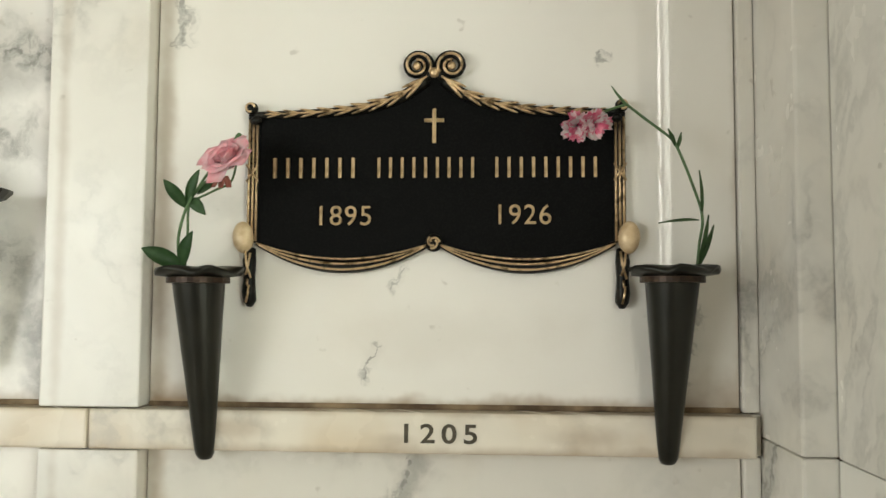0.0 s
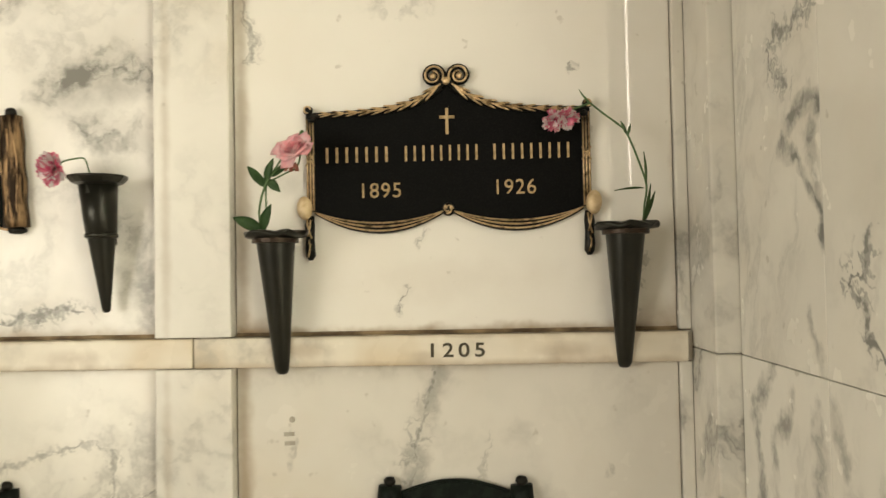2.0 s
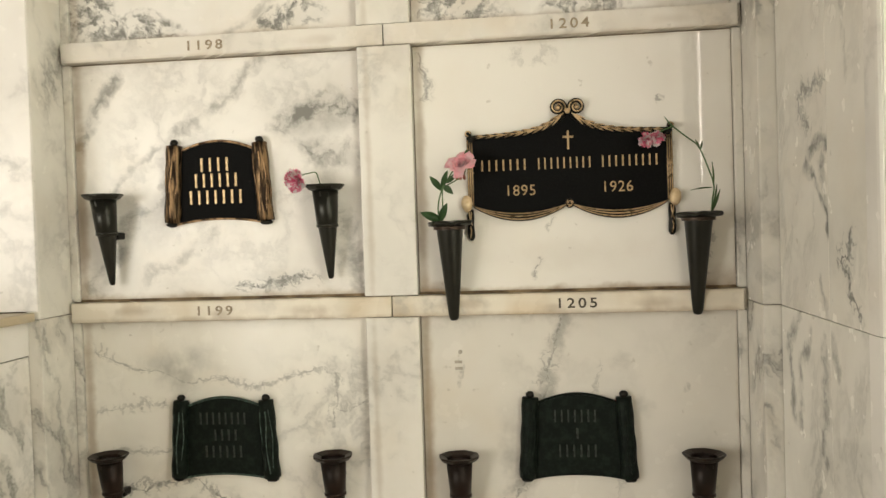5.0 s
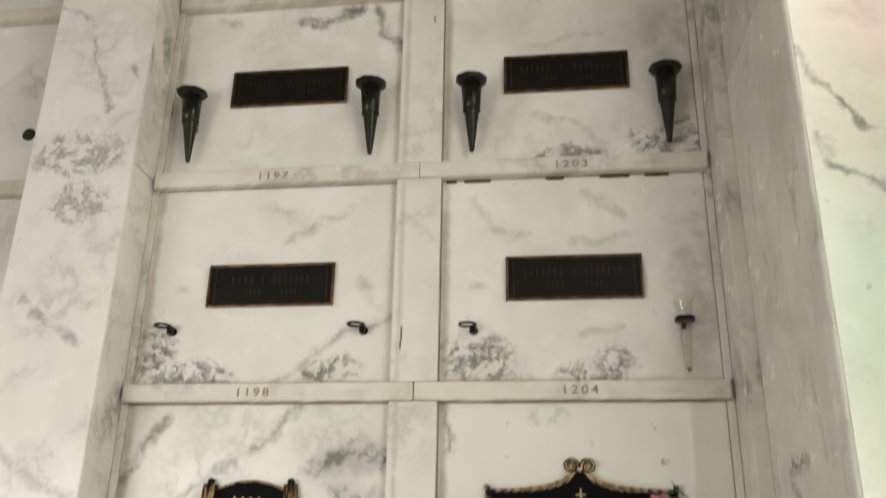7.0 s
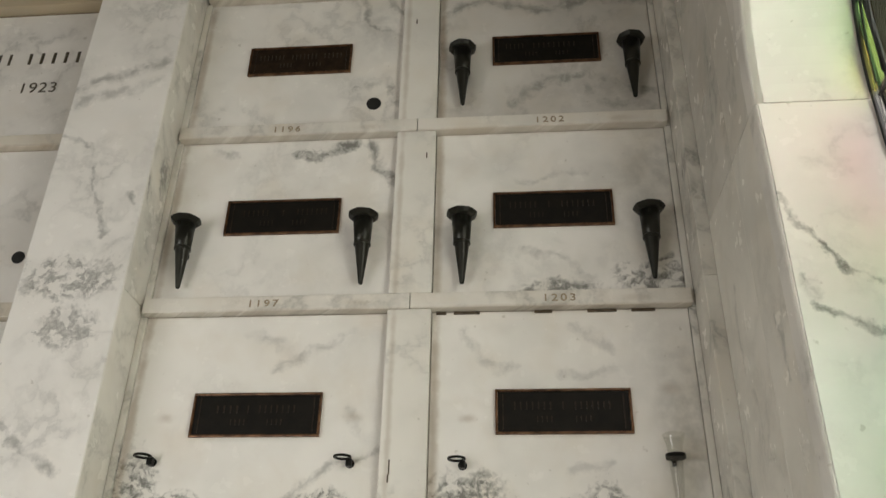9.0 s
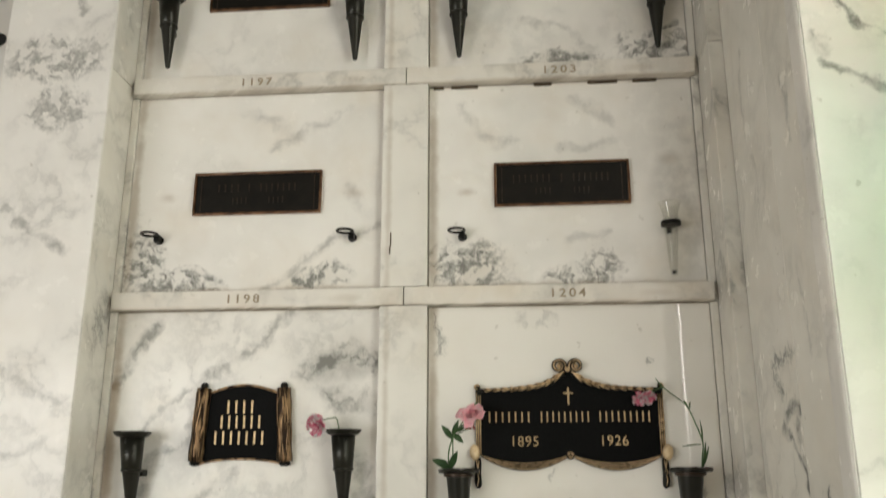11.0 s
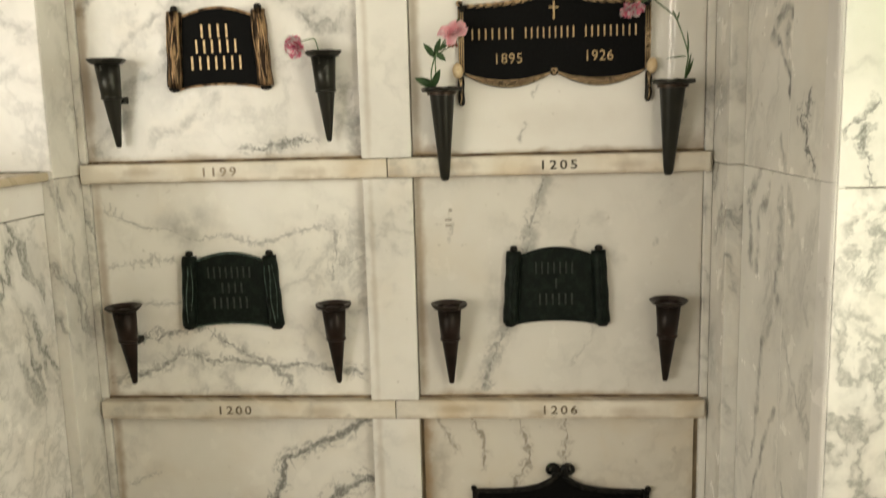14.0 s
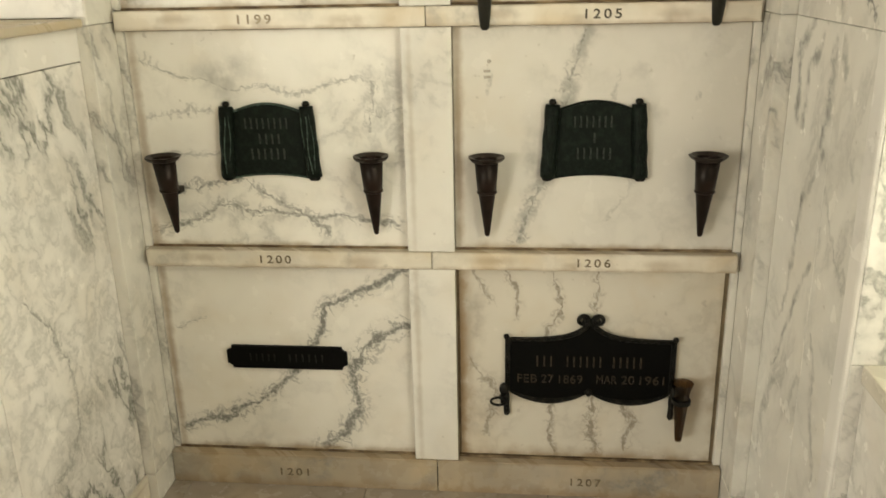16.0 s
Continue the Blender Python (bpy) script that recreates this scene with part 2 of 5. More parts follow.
# ---- materials ----
PANEL_MARBLE = {
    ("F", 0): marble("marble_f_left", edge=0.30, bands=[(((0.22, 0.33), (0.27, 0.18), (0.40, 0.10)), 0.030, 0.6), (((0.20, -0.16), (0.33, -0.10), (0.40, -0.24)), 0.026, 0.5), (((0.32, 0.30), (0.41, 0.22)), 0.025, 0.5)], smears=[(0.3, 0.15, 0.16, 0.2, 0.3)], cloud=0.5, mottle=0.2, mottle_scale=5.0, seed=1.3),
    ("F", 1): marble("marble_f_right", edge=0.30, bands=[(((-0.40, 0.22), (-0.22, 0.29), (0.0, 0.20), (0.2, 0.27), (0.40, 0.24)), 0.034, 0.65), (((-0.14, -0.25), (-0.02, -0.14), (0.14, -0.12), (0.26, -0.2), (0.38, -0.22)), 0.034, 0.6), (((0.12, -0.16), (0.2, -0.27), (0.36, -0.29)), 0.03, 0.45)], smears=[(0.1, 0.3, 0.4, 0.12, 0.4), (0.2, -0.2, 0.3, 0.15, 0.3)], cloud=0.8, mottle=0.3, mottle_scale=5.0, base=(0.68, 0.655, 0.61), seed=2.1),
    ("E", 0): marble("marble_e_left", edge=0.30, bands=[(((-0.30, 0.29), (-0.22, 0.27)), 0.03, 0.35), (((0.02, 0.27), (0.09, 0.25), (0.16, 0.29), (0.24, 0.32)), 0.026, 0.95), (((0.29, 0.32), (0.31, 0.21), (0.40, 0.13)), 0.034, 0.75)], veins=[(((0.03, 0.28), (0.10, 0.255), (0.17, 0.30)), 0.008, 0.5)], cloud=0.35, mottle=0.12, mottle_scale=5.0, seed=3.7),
    # tall smear at the right is shade from the side wall, put into the colour
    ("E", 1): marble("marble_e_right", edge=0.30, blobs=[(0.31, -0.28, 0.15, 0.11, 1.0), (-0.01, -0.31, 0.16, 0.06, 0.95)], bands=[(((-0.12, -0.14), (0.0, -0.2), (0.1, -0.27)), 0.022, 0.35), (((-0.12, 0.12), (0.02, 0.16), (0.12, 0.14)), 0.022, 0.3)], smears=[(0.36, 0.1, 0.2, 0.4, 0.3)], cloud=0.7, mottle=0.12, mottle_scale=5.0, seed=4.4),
    ("D", 0): marble("marble_d_left", edge=0.30, blobs=[(-0.37, -0.25, 0.09, 0.14, 1.0), (-0.25, -0.31, 0.17, 0.075, 1.0), (0.2, -0.285, 0.11, 0.05, 1.0)], bands=[(((0.04, -0.32), (0.14, -0.23), (0.30, -0.15), (0.38, -0.12)), 0.022, 0.42), (((0.05, 0.14), (0.14, 0.20), (0.30, 0.25)), 0.026, 0.34), (((-0.04, 0.27), (0.04, 0.24), (0.10, 0.16)), 0.026, 0.28), (((0.28, 0.0), (0.36, -0.1)), 0.03, 0.25)], cloud=0.4, stain=0.3, dirt_shade=[(-0.30, -0.02, 0.03, 0.016, 0.3), (0.30, -0.02, 0.03, 0.016, 0.3)], mottle=0.06, mottle_scale=5.0, seed=5.2),
    # its right-hand smear paints in the shade beside the reveal
    ("D", 1): marble("marble_d_right", edge=0.30, blobs=[(-0.31, -0.28, 0.16, 0.12, 1.0), (-0.01, -0.315, 0.10, 0.05, 0.95), (0.10, -0.285, 0.06, 0.08, 0.95)], bands=[(((-0.33, 0.25), (-0.26, 0.16), (-0.16, 0.14)), 0.024, 0.3), (((0.02, 0.27), (0.14, 0.2)), 0.026, 0.26), (((-0.02, 0.12), (0.16, 0.13)), 0.022, 0.28), (((0.0, -0.2), (0.12, -0.17)), 0.02, 0.25)], smears=[(0.36, -0.05, 0.14, 0.4, 0.35)], cloud=0.5, stain=0.3, dirt_shade=[(-0.31, -0.03, 0.03, 0.014, 0.35), (0.31, 0.06, 0.03, 0.02, 0.25)], mottle=0.06, mottle_scale=5.0, seed=6.8),
    ("C", 0): marble("marble_c_left", edge=0.34, bands=[(((-0.41, 0.10), (-0.30, 0.29)), 0.034, 0.68), (((-0.40, -0.32), (-0.26, -0.12), (-0.14, -0.02)), 0.04, 0.68), (((-0.10, 0.14), (0.02, 0.22), (0.12, 0.31)), 0.032, 0.57), (((0.17, 0.15), (0.28, 0.185), (0.41, 0.15)), 0.055, 1.00), (((0.24, 0.06), (0.40, 0.04)), 0.05, 0.81), (((-0.38, -0.10), (-0.22, 0.08), (-0.12, 0.14)), 0.024, 0.51), (((0.34, -0.12), (0.38, -0.30)), 0.05, 0.68), (((-0.22, -0.28), (-0.04, -0.16)), 0.028, 0.47)], veins=[(((0.04, -0.30), (0.16, -0.295), (0.26, -0.28)), 0.008, 0.68)], smears=[(0.30, 0.16, 0.2, 0.08, 0.5), (-0.2, -0.1, 0.14, 0.12, 0.3)], cloud=0.75, dirt_shade=[(0.0, -0.335, 0.55, 0.022, 0.5), (-0.42, -0.1, 0.02, 0.3, 0.3)], mottle=0.2, mottle_scale=7.0, seed=7.5),
    ("C", 1): marble("marble_c_right", edge=0.34, veins=[(((-0.405, 0.29), (-0.385, 0.2)), 0.006, 0.5), (((-0.115, -0.285), (-0.09, -0.235)), 0.0035, 0.5), (((-0.075, -0.16), (-0.06, -0.13)), 0.003, 0.35), (((0.30, -0.32), (0.335, -0.2)), 0.006, 0.45)], blobs=[(-0.10, 0.285, 0.08, 0.03, 0.32), (0.22, 0.165, 0.012, 0.008, 0.8)], smears=[(-0.3, -0.05, 0.05, 0.05, 0.15)], cloud=0.16, base=(0.83, 0.805, 0.745), stain=0.14, rough=0.012, spec=0.62, bump=0.025, dirt_shade=[(0.0, -0.342, 0.65, 0.020, 0.85), (-0.38, -0.33, 0.05, 0.03, 0.6), (0.38, -0.32, 0.06, 0.035, 0.6), (0.41, -0.15, 0.012, 0.2, 0.4), (-0.02, -0.23, 0.2, 0.04, 0.10)], seed=8.1),
    ("B", 0): marble("marble_b_left", edge=0.42, veins=[(((-0.40, 0.26), (-0.24, 0.19), (-0.1, 0.17), (0.1, 0.16), (0.31, 0.17)), 0.005, 0.42), (((0.31, 0.17), (0.30, 0.04)), 0.010, 0.45), (((0.30, 0.08), (0.40, 0.09)), 0.006, 0.5), (((-0.32, -0.14), (-0.1, -0.12), (0.0, -0.19), (0.14, -0.29)), 0.008, 0.6), (((-0.40, -0.29), (-0.2, -0.19), (0.05, -0.24), (0.36, -0.26)), 0.010, 0.6), (((-0.40, 0.07), (-0.2, 0.09)), 0.005, 0.4), (((-0.38, -0.06), (-0.15, -0.02)), 0.005, 0.35)], smears=[(-0.15, 0.2, 0.14, 0.09, 0.45), (-0.2, -0.2, 0.2, 0.05, 0.35)], cloud=0.35, dirt_shade=[(-0.2, -0.335, 0.3, 0.02, 0.5)], mottle=0.3, mottle_scale=6.0, base=(0.89, 0.865, 0.80), seed=9.9),
    ("B", 1): marble("marble_b_right", edge=0.42, veins=[(((-0.05, 0.32), (-0.1, 0.16), (-0.14, 0.02), (-0.18, -0.14), (-0.24, -0.32)), 0.011, 0.6), (((0.06, 0.19), (0.03, 0.12)), 0.005, 0.35), (((0.02, -0.24), (0.12, -0.02)), 0.005, 0.25)], blobs=[(-0.33, 0.17, 0.015, 0.06, 0.5), (0.27, 0.14, 0.016, 0.016, 0.4)], smears=[(-0.18, -0.1, 0.06, 0.2, 0.45), (-0.05, 0.3, 0.05, 0.05, 0.5)], cloud=0.4, dirt_shade=[(-0.3, -0.335, 0.2, 0.025, 0.5), (0.1, -0.335, 0.3, 0.016, 0.4)], bands=[(((-0.04, 0.33), (-0.10, 0.15), (-0.17, -0.10), (-0.25, -0.33)), 0.035, 0.5), (((0.10, 0.20), (0.16, 0.08)), 0.03, 0.2)], mottle=0.14, mottle_scale=5.0, base=(0.71, 0.68, 0.615), seed=10.4),
    ("A", 0): marble("marble_a_left", edge=0.50, veins=[(((0.40, 0.33), (0.20, 0.24), (0.12, 0.20), (0.06, 0.05)), 0.014, 0.75), (((0.06, 0.05), (-0.02, -0.08), (-0.14, -0.17), (-0.40, -0.25)), 0.014, 0.7), (((0.40, 0.13), (0.27, 0.06), (0.18, -0.02)), 0.020, 0.75), (((0.18, -0.02), (0.22, -0.17), (0.08, -0.32)), 0.018, 0.7), (((-0.4, 0.12), (-0.28, 0.14)), 0.005, 0.35)], cloud=0.3, stain=0.3, dirt_shade=[(0.0, -0.33, 0.5, 0.025, 0.35)], mottle=0.15, mottle_scale=5.0, base=(0.83, 0.80, 0.73), seed=11.6),
    ("A", 1): marble("marble_a_right", edge=0.50, veins=[(((-0.27, 0.33), (-0.24, 0.18)), 0.007, 0.6), (((-0.13, 0.33), (-0.10, 0.2), (-0.14, 0.1)), 0.008, 0.65), (((0.01, 0.33), (0.02, 0.2)), 0.008, 0.6), (((-0.36, 0.33), (-0.33, 0.22)), 0.007, 0.5), (((-0.13, -0.12), (-0.11, -0.32)), 0.008, 0.65), (((0.0, -0.12), (0.02, -0.31)), 0.009, 0.65), (((0.08, -0.1), (0.14, -0.2), (0.12, -0.31)), 0.009, 0.65), (((-0.38, 0.0), (-0.3, -0.1), (-0.34, -0.25)), 0.010, 0.6)], smears=[(-0.38, 0.1, 0.06, 0.25, 0.5), (-0.35, -0.2, 0.08, 0.1, 0.4)], cloud=0.35, vein=(0.28, 0.24, 0.19), stain=0.6, dirt_shade=[(-0.41, 0.0, 0.03, 0.45, 0.75), (0.0, -0.325, 0.5, 0.03, 0.5), (0.40, 0.0, 0.03, 0.4, 0.55), (0.33, -0.1, 0.06, 0.08, 0.4)], mottle=0.2, mottle_scale=6.0, base=(0.66, 0.62, 0.535), seed=12.2),
}
# rails: brown edge bands are dirt, with the shade there painted in
M_RAIL = marble("marble_rail", base=(0.77, 0.715, 0.61), cloud=0.5, stain=0.95, mottle=0.25, mottle_scale=6.0, rough=0.2, seed=20, dirt_shade=[(0.0, -0.030, 0.7, 0.012, 0.55), (0.0, 0.030, 0.7, 0.007, 0.4), (0.2, -0.005, 0.06, 0.016, 0.4), (-0.3, 0.004, 0.07, 0.014, 0.4), (-0.06, -0.01, 0.03, 0.010, 0.35)])
M_RAIL_HIGH = marble("marble_rail_high", base=(0.79, 0.755, 0.69), cloud=0.5, stain=0.4, mottle=0.3, mottle_scale=6.0, rough=0.2, seed=22, dirt_shade=[(0.0, -0.030, 0.7, 0.008, 0.3), (0.25, -0.004, 0.05, 0.012, 0.2)])
M_BASE = marble("marble_base", base=(0.40, 0.335, 0.25), cloud=0.8, stain=0.9, mottle=0.5, mottle_scale=6.0, rough=0.25, seed=21, dirt_shade=[(0.0, -0.06, 0.8, 0.03, 0.6), (0.0, 0.062, 0.8, 0.012, 0.5)])
M_MULLION = marble("marble_mullion", base=(0.80, 0.775, 0.715), cloud=0.45, stain=0.25, mottle=0.22, mottle_scale=7.0, rough=0.17, seed=23, dirt_shade=[(-0.080, 0.0, 0.010, 0.6, 0.3), (0.078, 0.0, 0.012, 0.6, 0.35)])
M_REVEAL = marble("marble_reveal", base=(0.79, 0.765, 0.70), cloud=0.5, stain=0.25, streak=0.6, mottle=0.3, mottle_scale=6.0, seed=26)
M_PIER = marble("marble_pier", cloud=0.4, stain=0.15, mottle=0.26, mottle_scale=4.0, base=(0.84, 0.815, 0.77), seed=29)
M_PIER_FACE = marble("marble_pier_face", cloud=0.35, stain=0.15, mottle=0.22, mottle_scale=6.0, base=(0.87, 0.845, 0.80), seed=30,
                     bands=[(((-0.17, 0.88), (-0.05, 0.93), (0.13, 1.01)), 0.045, 0.5), (((-0.17, 0.81), (0.14, 0.91)), 0.035, 0.4), (((-0.18, 0.66), (-0.065, 0.61), (-0.03, 0.44), (0.067, 0.245)), 0.016, 0.55), (((0.12, 0.40), (0.14, 0.36)), 0.02, 0.6),
                            (((-0.12, -0.41), (-0.02, -0.49), (0.09, -0.56)), 0.026, 0.55), (((-0.15, -0.86), (0.0, -0.95), (0.14, -1.0)), 0.028, 0.45), (((-0.14, -1.2), (0.1, -1.12)), 0.03, 0.4)],
                     blobs=[(-0.02, 0.07, 0.22, 0.11, 0.75), (0.03, -0.11, 0.13, 0.09, 0.7)])
M_DADO = marble("marble_dado", cloud=0.5, stain=0.3, streak=0.75, mottle=0.26, mottle_scale=12.0, cover=(0.30, 0.56), vein=(0.25, 0.25, 0.225), veins=[(((-0.144, 0.117), (-0.039, 0.017), (-0.003, -0.093), (0.003, -0.205), (-0.012, -0.32)), 0.010, 0.55), (((-0.01, -0.32), (-0.07, -0.372), (-0.14, -0.40)), 0.014, 0.5)], bands=[(((-0.2, 0.6), (0.0, 0.5), (0.1, 0.36)), 0.05, 0.4), (((0.0, 0.32), (0.16, 0.14)), 0.05, 0.35), (((0.1, -0.05), (0.2, -0.3)), 0.05, 0.35)], seed=33)
M_SIDE = marble("marble_side", cloud=0.25, stain=0.12, streak=0.35, mottle=0.25, mottle_scale=5.0, base=(0.83, 0.81, 0.75), vein=(0.24, 0.24, 0.225), seed=36,
                bands=[(((0.013, 0.716), (0.10, 0.624)), 0.024, 0.75), (((-0.05, 0.667), (0.014, 0.582), (0.026, 0.461)), 0.022, 0.7), (((0.096, 0.643), (0.06, 0.465)), 0.022, 0.75), (((-0.144, 0.656), (-0.147, 0.503), (-0.11, 0.436)), 0.030, 0.85),
                       (((-0.166, 0.555), (-0.132, 0.47)), 0.028, 0.85), (((-0.14, 0.423), (-0.047, 0.287), (-0.03, 0.111), (0.04, -0.04)), 0.020, 0.75), (((-0.156, 0.156), (-0.03, -0.033), (0.05, -0.2)), 0.016, 0.7), (((-0.06, -0.12), (0.06, -0.3), (0.10, -0.5)), 0.022, 0.55)])
M_SIDE_EDGE = marble("marble_side_edge", cloud=0.25, stain=0.15, streak=0.4, mottle=0.2, mottle_scale=5.0, base=(0.82, 0.80, 0.74), vein=(0.24, 0.24, 0.225), seed=38,
                     bands=[(((0.09, 0.69), (0.05, 0.62)), 0.022, 0.6), (((0.10, 0.37), (0.0, 0.26), (-0.09, 0.17)), 0.012, 0.6), (((-0.03, 0.50), (-0.06, 0.40)), 0.018, 0.45), (((0.05, 0.0), (-0.02, -0.2), (-0.06, -0.32)), 0.016, 0.55)])
M_SIDE_HIGH = marble("marble_side_high", cloud=0.25, stain=0.2, streak=0.25, mottle=0.12, mottle_scale=5.0, base=(0.84, 0.815, 0.75), vein=(0.24, 0.24, 0.225), seed=37,
                     veins=[(((-0.203, -0.32), (-0.139, -0.332), (-0.078, -0.333), (-0.024, -0.323), (0.002, -0.347), (-0.018, -0.383), (-0.07, -0.416)), 0.010, 0.65)],
                     bands=[(((-0.18, -0.46), (-0.065, -0.464), (-0.052, -0.495), (-0.101, -0.531), (-0.137, -0.571), (-0.175, -0.604), (-0.18, -0.642)), 0.022, 0.9), (((-0.16, -0.50), (-0.17, -0.58)), 0.032, 0.8), (((-0.121, -0.748), (-0.154, -0.796), (-0.17, -0.828)), 0.016, 0.6),
                            (((-0.05, 0.1), (0.04, 0.3), (0.02, 0.5)), 0.02, 0.35)])
M_SIDE_HIGH_EDGE = marble("marble_side_high_edge", cloud=0.25, stain=0.2, streak=0.25, mottle=0.12, mottle_scale=5.0, base=(0.83, 0.805, 0.74), vein=(0.24, 0.24, 0.225), seed=40,
                          veins=[(((-0.036, -0.647), (-0.018, -0.681), (0.037, -0.693), (-0.008, -0.712), (-0.013, -0.75), (-0.054, -0.779), (-0.067, -0.80)), 0.009, 0.75)],
                          bands=[(((-0.02, 0.30), (-0.05, 0.12)), 0.02, 0.55), (((0.02, -0.2), (-0.04, -0.35)), 0.018, 0.4)])
# darker copy of the side marble: dimmer light high up put into its base
M_SIDE_TOP_SHADED = marble("marble_side_top_shaded", cloud=0.4, stain=0.25, streak=0.4, mottle=0.2, mottle_scale=5.0, base=(0.72, 0.695, 0.64), vein=(0.24, 0.24, 0.225), seed=43)
M_JAMB = marble("marble_jamb", cloud=0.3, stain=0.1, mottle=0.2, mottle_scale=4.2, seed=39,
                bands=[(((-0.17, 0.552), (-0.13, 0.435), (-0.105, 0.39), (-0.067, 0.331), (0.009, 0.295), (0.09, 0.30)), 0.014, 0.8), (((-0.167, 0.319), (-0.143, 0.249), (-0.08, 0.208), (-0.037, 0.188), (0.08, 0.17)), 0.014, 0.7), (((-0.16, 0.30), (-0.14, 0.27)), 0.03, 0.6)],
                veins=[(((-0.128, -0.644), (-0.15, -0.69), (-0.163, -0.714)), 0.004, 0.6), (((-0.137, -0.69), (-0.134, -0.74), (-0.12, -0.78), (-0.11, -0.82)), 0.005, 0.7)])
M_JAMB_LOW = marble("marble_jamb_low", cloud=0.4, stain=0.2, mottle=0.5, mottle_scale=9.0, cover=(0.32, 0.6), seed=42,
                    blobs=[(-0.10, 0.27, 0.10, 0.06, 0.8), (-0.08, 0.19, 0.12, 0.07, 0.7), (-0.13, 0.03, 0.06, 0.10, 0.6)], bands=[(((-0.16, 0.09), (-0.06, 0.02), (-0.14, -0.08)), 0.02, 0.5)])
M_LEDGE = marble("marble_ledge", lying=True, base=(0.50, 0.42, 0.29), cloud=0.6, stain=0.9, rough=0.35, seed=41)
M_PLAIN = marble("marble_plain", base=(0.60, 0.565, 0.50), cloud=0.6, stain=0.2, mottle=0.5, mottle_scale=3.0, rough=0.18, seed=44)
M_FLOOR = marble("marble_floor", base=(0.34, 0.29, 0.245), lying=True, vein=(0.17, 0.135, 0.10), cloud=0.2, stain=0.5, mottle=0.4, mottle_scale=6.0, rough=0.2, seed=47)
# ceiling tone lowered so that less light bounces onto the top rows
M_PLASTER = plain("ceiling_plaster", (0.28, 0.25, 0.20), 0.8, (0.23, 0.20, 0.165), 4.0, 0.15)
M_MORTAR = plain("tan_mortar", (0.24, 0.185, 0.115), 0.85, (0.15, 0.115, 0.07), 18.0, 0.3)
M_GRIME = plain("brown_joint_grime", (0.075, 0.045, 0.024), 0.85, (0.30, 0.22, 0.13), 11.0, 0.6)
M_GROUT = plain("dark_joint", (0.06, 0.045, 0.028), 0.9, (0.11, 0.08, 0.05), 40.0, 0.3)
M_BLACK = metal("black_cast_bronze", (0.0022, 0.0022, 0.0022), (0.005, 0.005, 0.0045), 0.0, 0.5, scale=300.0, bump=0.5, spec=0.07)
M_DARK = metal("aged_dark_bronze", (0.006, 0.006, 0.005), (0.020, 0.018, 0.014), 0.4, 0.42, scale=45.0, spec=0.25)
M_BRASS = metal("rubbed_brass", (0.16, 0.105, 0.05), (0.64, 0.47, 0.28), 0.8, 0.36, 0.34, 0.52, 60.0, 0.3)
M_GOLD = metal("bright_brass", (0.30, 0.21, 0.105), (0.53, 0.385, 0.22), 0.7, 0.42, 0.3, 0.6, 90.0, 0.15)
M_CREAM = metal("polished_brass_boss", (0.56, 0.41, 0.23), (0.70, 0.55, 0.35), 0.2, 0.38, 0.3, 0.7, 80.0, 0.1)
M_RIDGE = metal("worn_brass_ridge", (0.05, 0.028, 0.014), (0.48, 0.31, 0.17), 0.8, 0.4, 0.40, 0.60, 70.0, 0.4, 0.5, 0.35)
M_TRUNK = metal("brass_bark", (0.020, 0.012, 0.007), (0.32, 0.205, 0.11), 0.8, 0.42, 0.45, 0.62, 95.0, 0.8, 0.4, 0.12)
M_COPPER = metal("copper_brown_edge", (0.08, 0.042, 0.023), (0.20, 0.108, 0.058), 0.75, 0.38, 0.35, 0.6, 30.0, 0.2)
M_VERDI = metal("green_black_patina", (0.0045, 0.0075, 0.0055), (0.011, 0.018, 0.013), 0.2, 0.55, 0.42, 0.66, 55.0, 0.4, 0.15)
M_VERDI_EDGE = metal("verdigris_edge", (0.03, 0.05, 0.04), (0.12, 0.19, 0.16), 0.2, 0.6, 0.45, 0.7, 80.0, 0.3)
M_DULL = metal("dull_lettering", (0.03, 0.024, 0.018), (0.075, 0.058, 0.04), 0.6, 0.45, 0.35, 0.6, 60.0)
M_DULL_GREEN = metal("green_lettering", (0.014, 0.018, 0.015), (0.036, 0.045, 0.037), 0.3, 0.5, 0.35, 0.6, 60.0)
M_VASE = metal("olive_black_vase_metal", (0.016, 0.016, 0.0125), (0.025, 0.024, 0.018), 0.5, 0.32, 0.3, 0.7, 9.0, 0.03, 0.45, vary=0.2)
M_VASE_RED = metal("red_brown_vase_metal", (0.012, 0.008, 0.006), (0.028, 0.017, 0.013), 0.5, 0.4, 0.35, 0.65, 14.0, 0.05, 0.3, vary=0.3)
M_COLLAR = metal("brown_collar_metal", (0.03, 0.018, 0.011), (0.07, 0.042, 0.025), 0.6, 0.4)
M_PLATE = metal("brown_black_plate", (0.009, 0.008, 0.0065), (0.014, 0.012, 0.0095), 0.3, 0.5, 0.35, 0.65, 25.0, 0.12, 0.2)
M_PLATE_BROWN = metal("brown_plate", (0.022, 0.014, 0.009), (0.040, 0.025, 0.015), 0.5, 0.45, 0.35, 0.65, 25.0, 0.12, 0.3)
M_FAINT = metal("darkened_lettering", (0.018, 0.013, 0.009), (0.045, 0.032, 0.021), 0.6, 0.45, 0.35, 0.6, 60.0)
M_NUMBER = plain("number_bronze", (0.075, 0.062, 0.038), 0.45, (0.045, 0.037, 0.022), 90.0)
M_NUMBER_WORN = plain("worn_number", (0.20, 0.16, 0.10), 0.5, (0.13, 0.10, 0.06), 90.0)
